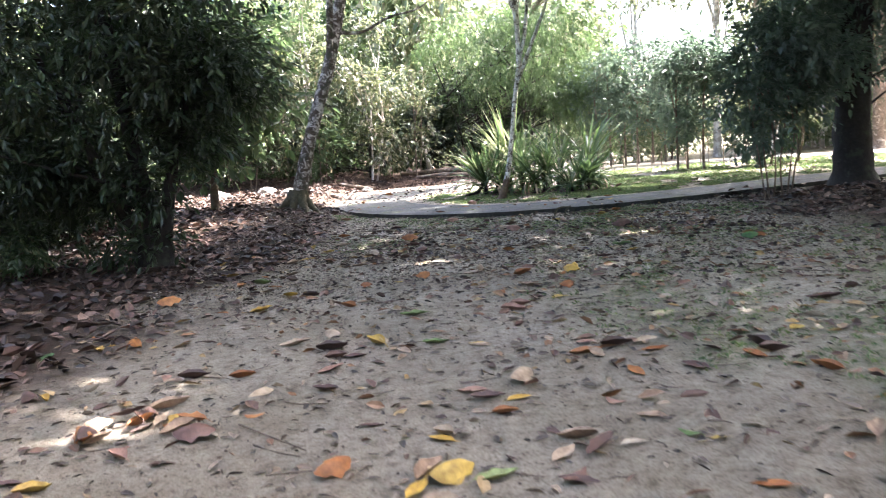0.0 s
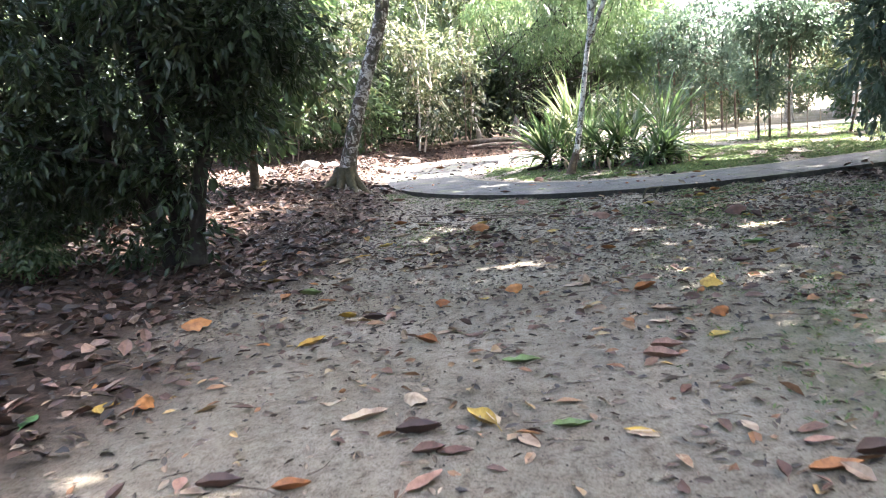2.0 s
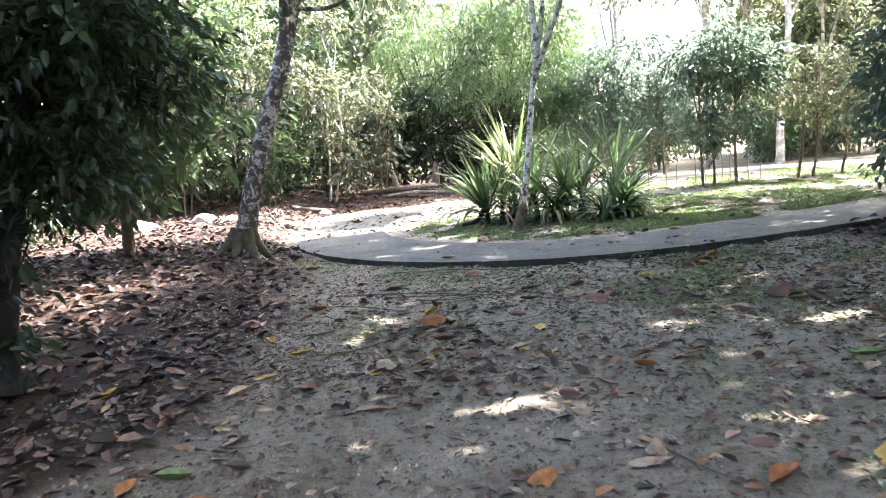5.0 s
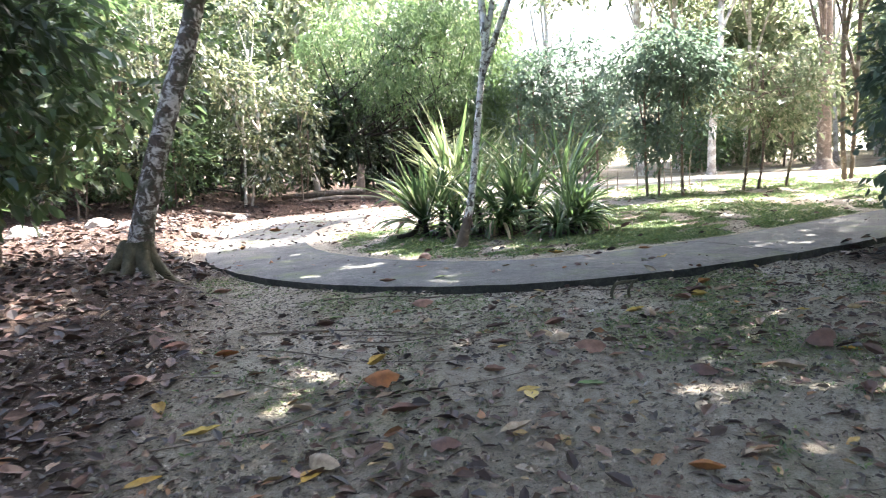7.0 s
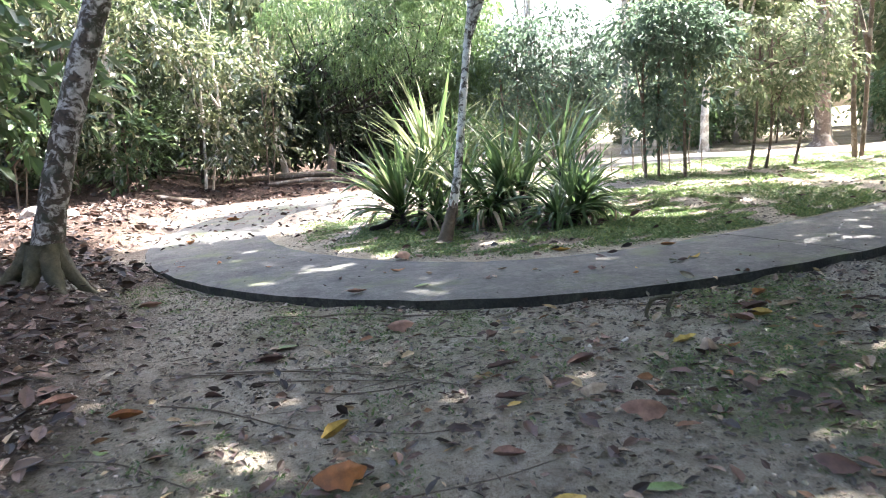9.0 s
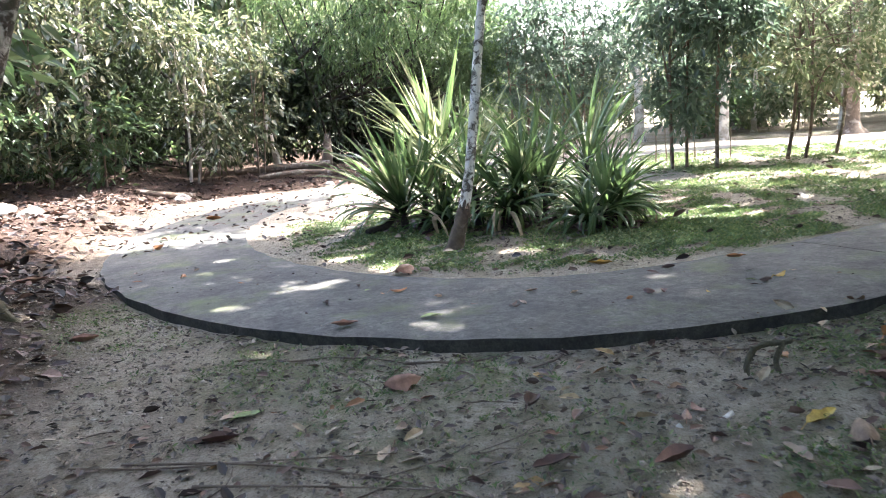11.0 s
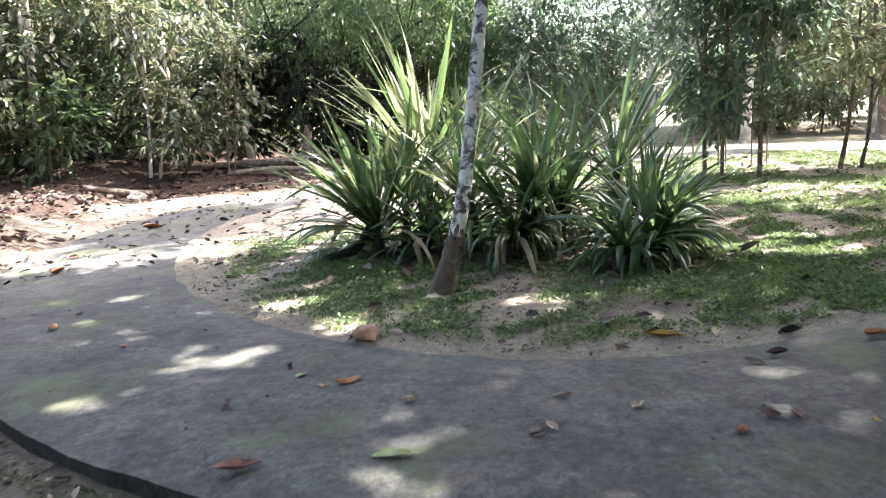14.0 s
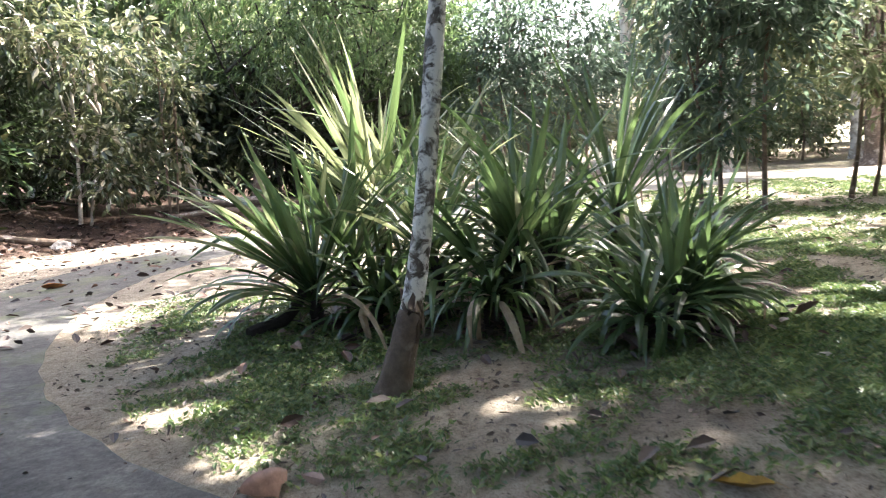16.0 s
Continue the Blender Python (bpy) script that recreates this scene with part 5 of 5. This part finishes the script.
x, y = scatter(2000, -3.2, 5.0, 2.2, 14.2, lambda x, y: 0.8 + 0 * x, rk)
litter_layer("scattered_leaves", x, y, 0.05, 0.16, 0.44, rk, M_MIXED, "small dry leaves of many colours on the soil", 0.22, 0.006)

x, y = scatter(19000, -3.4, 6.0, 7.0, 18.5, lambda x, y: np.clip(0.55 + 0.5 * soft_noise(x, y, 2.4, 31), 0.1, 1) * (path_side(x, y) < -0.98), rk)
litter_layer("forest_debris", x, y, 0.012, 0.05, 0.45, rk, M_DEBRIS, "dark crumbs of bark and leaf on damp soil", 0.5, 0.004)

x, y = scatter(15000, -2.9, 6.5, 13.3, 20, lambda x, y: 0.8 * step(-1.35, -1.0, path_side(x, y)) * (path_side(x, y) < -0.985), rk)
litter_layer("kerb_litter", x, y, 0.015, 0.09, 0.45, rk, M_DEBRIS, "leaf scraps gathered along the path edge", 0.6, 0.006)
x, y = scatter(1500, -3, 8, 14, 21.5, lambda x, y: 0.7 * (np.abs(path_side(x, y)) < 0.95), rk)
litter_layer("path_crumbs", x, y, 0.008, 0.04, 0.5, rk, M_DEBRIS, "tiny leaf crumbs on the concrete", 0.2, 0.002)
x, y = scatter(700, -4, 2, 20.5, 29, lambda x, y: 0.7 + 0 * x, rk)
litter_layer("path_leaves", x, y, 0.06, 0.17, 0.5, rk, M_LITTER, "dry leaves lying over the sunny path", 0.3, 0.012)

x, y = scatter(3400, -3.0, 5.5, 6.5, 15.0, lambda x, y: 0.8 * (path_side(x, y) < -1.0), rk)
litter_layer("brown_leaf_scatter", x, y, 0.03, 0.11, 0.5, rk, M_LITTER, "brown leaf scraps scattered over damp soil", 0.35, 0.006)

x, y = scatter(1900, -3.0, 4.5, 9.0, 12.6, lambda x, y: np.clip(0.35 + 0.8 * soft_noise(x, y, 1.9, 44), 0.0, 1.0) * step(9.0, 10.0, y) * step(12.6, 11.4, y), rk)
litter_layer("damp_leaf_patches", x, y, 0.05, 0.16, 0.5, rk, M_LITTER, "patches of dark damp leaves on the soil", 0.3, 0.008)
x, y = scatter(650, 0.2, 4.8, 4.5, 11.0, lambda x, y: np.clip(0.6 + 0.6 * soft_noise(x, y, 1.6, 45), 0.05, 1.0), rk)
litter_layer("reddish_leaf_scatter", x, y, 0.05, 0.15, 0.46, rk, M_MIXED, "reddish brown dry leaves strewn over the soil", 0.3, 0.008)

# pebbles and clods
def lumps(name, x, y, size, r, material, label, category):
    n = len(x)
    ball = np.array(((1, 0, 0), (0, 1, 0), (-1, 0, 0), (0, -1, 0), (0, 0, 0.8), (0, 0, -0.5)))
    turn = r.uniform(0, 6.3, n)
    rot = np.stack([np.cos(turn), -np.sin(turn), np.sin(turn), np.cos(turn)], 1).reshape(n, 2, 2)
    B = ball[None] * r.uniform(0.55, 1.4, (n, 6, 1)) * size[:, None, None]
    B[:, :, :2] = np.einsum("nij,nkj->nki", rot, B[:, :, :2])
    V = (np.stack([x, y, ground_top(x, y)], 1)[:, None] + B).reshape(-1, 3)
    tri = np.array(((0, 1, 4), (1, 2, 4), (2, 3, 4), (3, 0, 4), (1, 0, 5), (2, 1, 5), (3, 2, 5), (0, 3, 5)))
    F = (np.arange(n)[:, None, None] * 6 + tri[None]).reshape(-1, 3)
    tagged(obj(name, np_mesh(name, V, F, True), material), label, category, kind="stuff")


x, y = scatter(10500, -3.2, 4.5, 1.5, 18.5, lambda x, y: np.clip(0.6 + 0.5 * soft_noise(x, y, 1.0, 12), 0.1, 1) * (path_side(x, y) < -0.98), rk)
lumps("gravel", x, y, rk.uniform(0.003, 0.011, len(x)), rk, M_DEBRIS, "fine grit and soil crumbs on the ground", "gravel")
x, y = scatter(40000, -3.6, 6.0, 6.5, 18.5, lambda x, y: np.clip(0.5 + 0.7 * soft_noise(x, y, 2.2, 33) + 0.3 * soft_noise(x, y, 6.0, 34), 0.05, 1) * step(6.0, 9.5, y) * (path_side(x, y) < -0.98), rk)
lumps("soil_clods", x, y, rk.uniform(0.006, 0.02, len(x)) * np.where(rk.random(len(x)) < 0.08, 1.5, 1.0), rk, M_CLOD, "crumbly mossy clods of damp soil", "soil")


# ---------------------------------------------------------------- low grass and herbs
def grass_layer(name, n, box, low, high, r, label, width=0.35):
    x, y = scatter(n, *box, lambda x, y: np.clip(green_at(x, y), 0, 1) ** 1.15 * (np.abs(path_side(x, y)) > 1.0) * (litter_at(x, y) < 0.6), r)
    x, y = np.repeat(x, 6), np.repeat(y, 6)
    x, y = x + r.normal(0, 0.025, len(x)), y + r.normal(0, 0.025, len(y))
    m = len(x)
    a = r.uniform(0, 2 * math.pi, m)
    way = np.stack([np.cos(a), np.sin(a), r.uniform(0.15, 1.1, m)], 1)
    pos = np.stack([x, y, ground_top(x, y) + r.uniform(-0.003, 0.012, m)], 1)
    tagged(obj(name, leaf_mesh(name, pos, way, r.uniform(low, high, m), width, r, 4), M_GRASS), label, "grass", kind="stuff")


x, y = scatter(900, 0.8, 4.6, 17.9, 21.4, lambda x, y: np.clip(1.15 - 1.1 * np.min([np.hypot(x - a, y - b) for a, b in ((1.4, 20.0), (2.7, 19.3), (3.5, 18.4), (3.9, 20.0))], axis=0), 0, 1), rk)
litter_layer("litter_under_plants", x, y, 0.07, 0.2, 0.42, rk, M_LITTER, "dead brown leaves gathered under the strap-leaved plants", 0.35, 0.02)

x, y = scatter(6500, -0.6, 7.0, 16.0, 22.0, lambda x, y: 0.8 * (path_side(x, y) > 1.0), rk)
litter_layer("island_crumbs", x, y, 0.012, 0.06, 0.45, rk, M_DEBRIS, "broken leaf crumbs over the sandy island", 0.35, 0.006)

rg = np.random.default_rng(41)
grass_layer("island_herbs", 54000, (-0.8, 6.5, 16.0, 22.5), 0.016, 0.055, rg, "low clover-like herbs and grass on the island", 0.5)
grass_layer("lawn_grass", 30000, (3.5, 17, 15.5, 31), 0.03, 0.09, rg, "thin short grass of the lawn", 0.3)
grass_layer("verge_grass", 36000, (-3.0, 9, 3, 18.5), 0.015, 0.045, rg, "sparse mossy grass beside the path", 0.4)
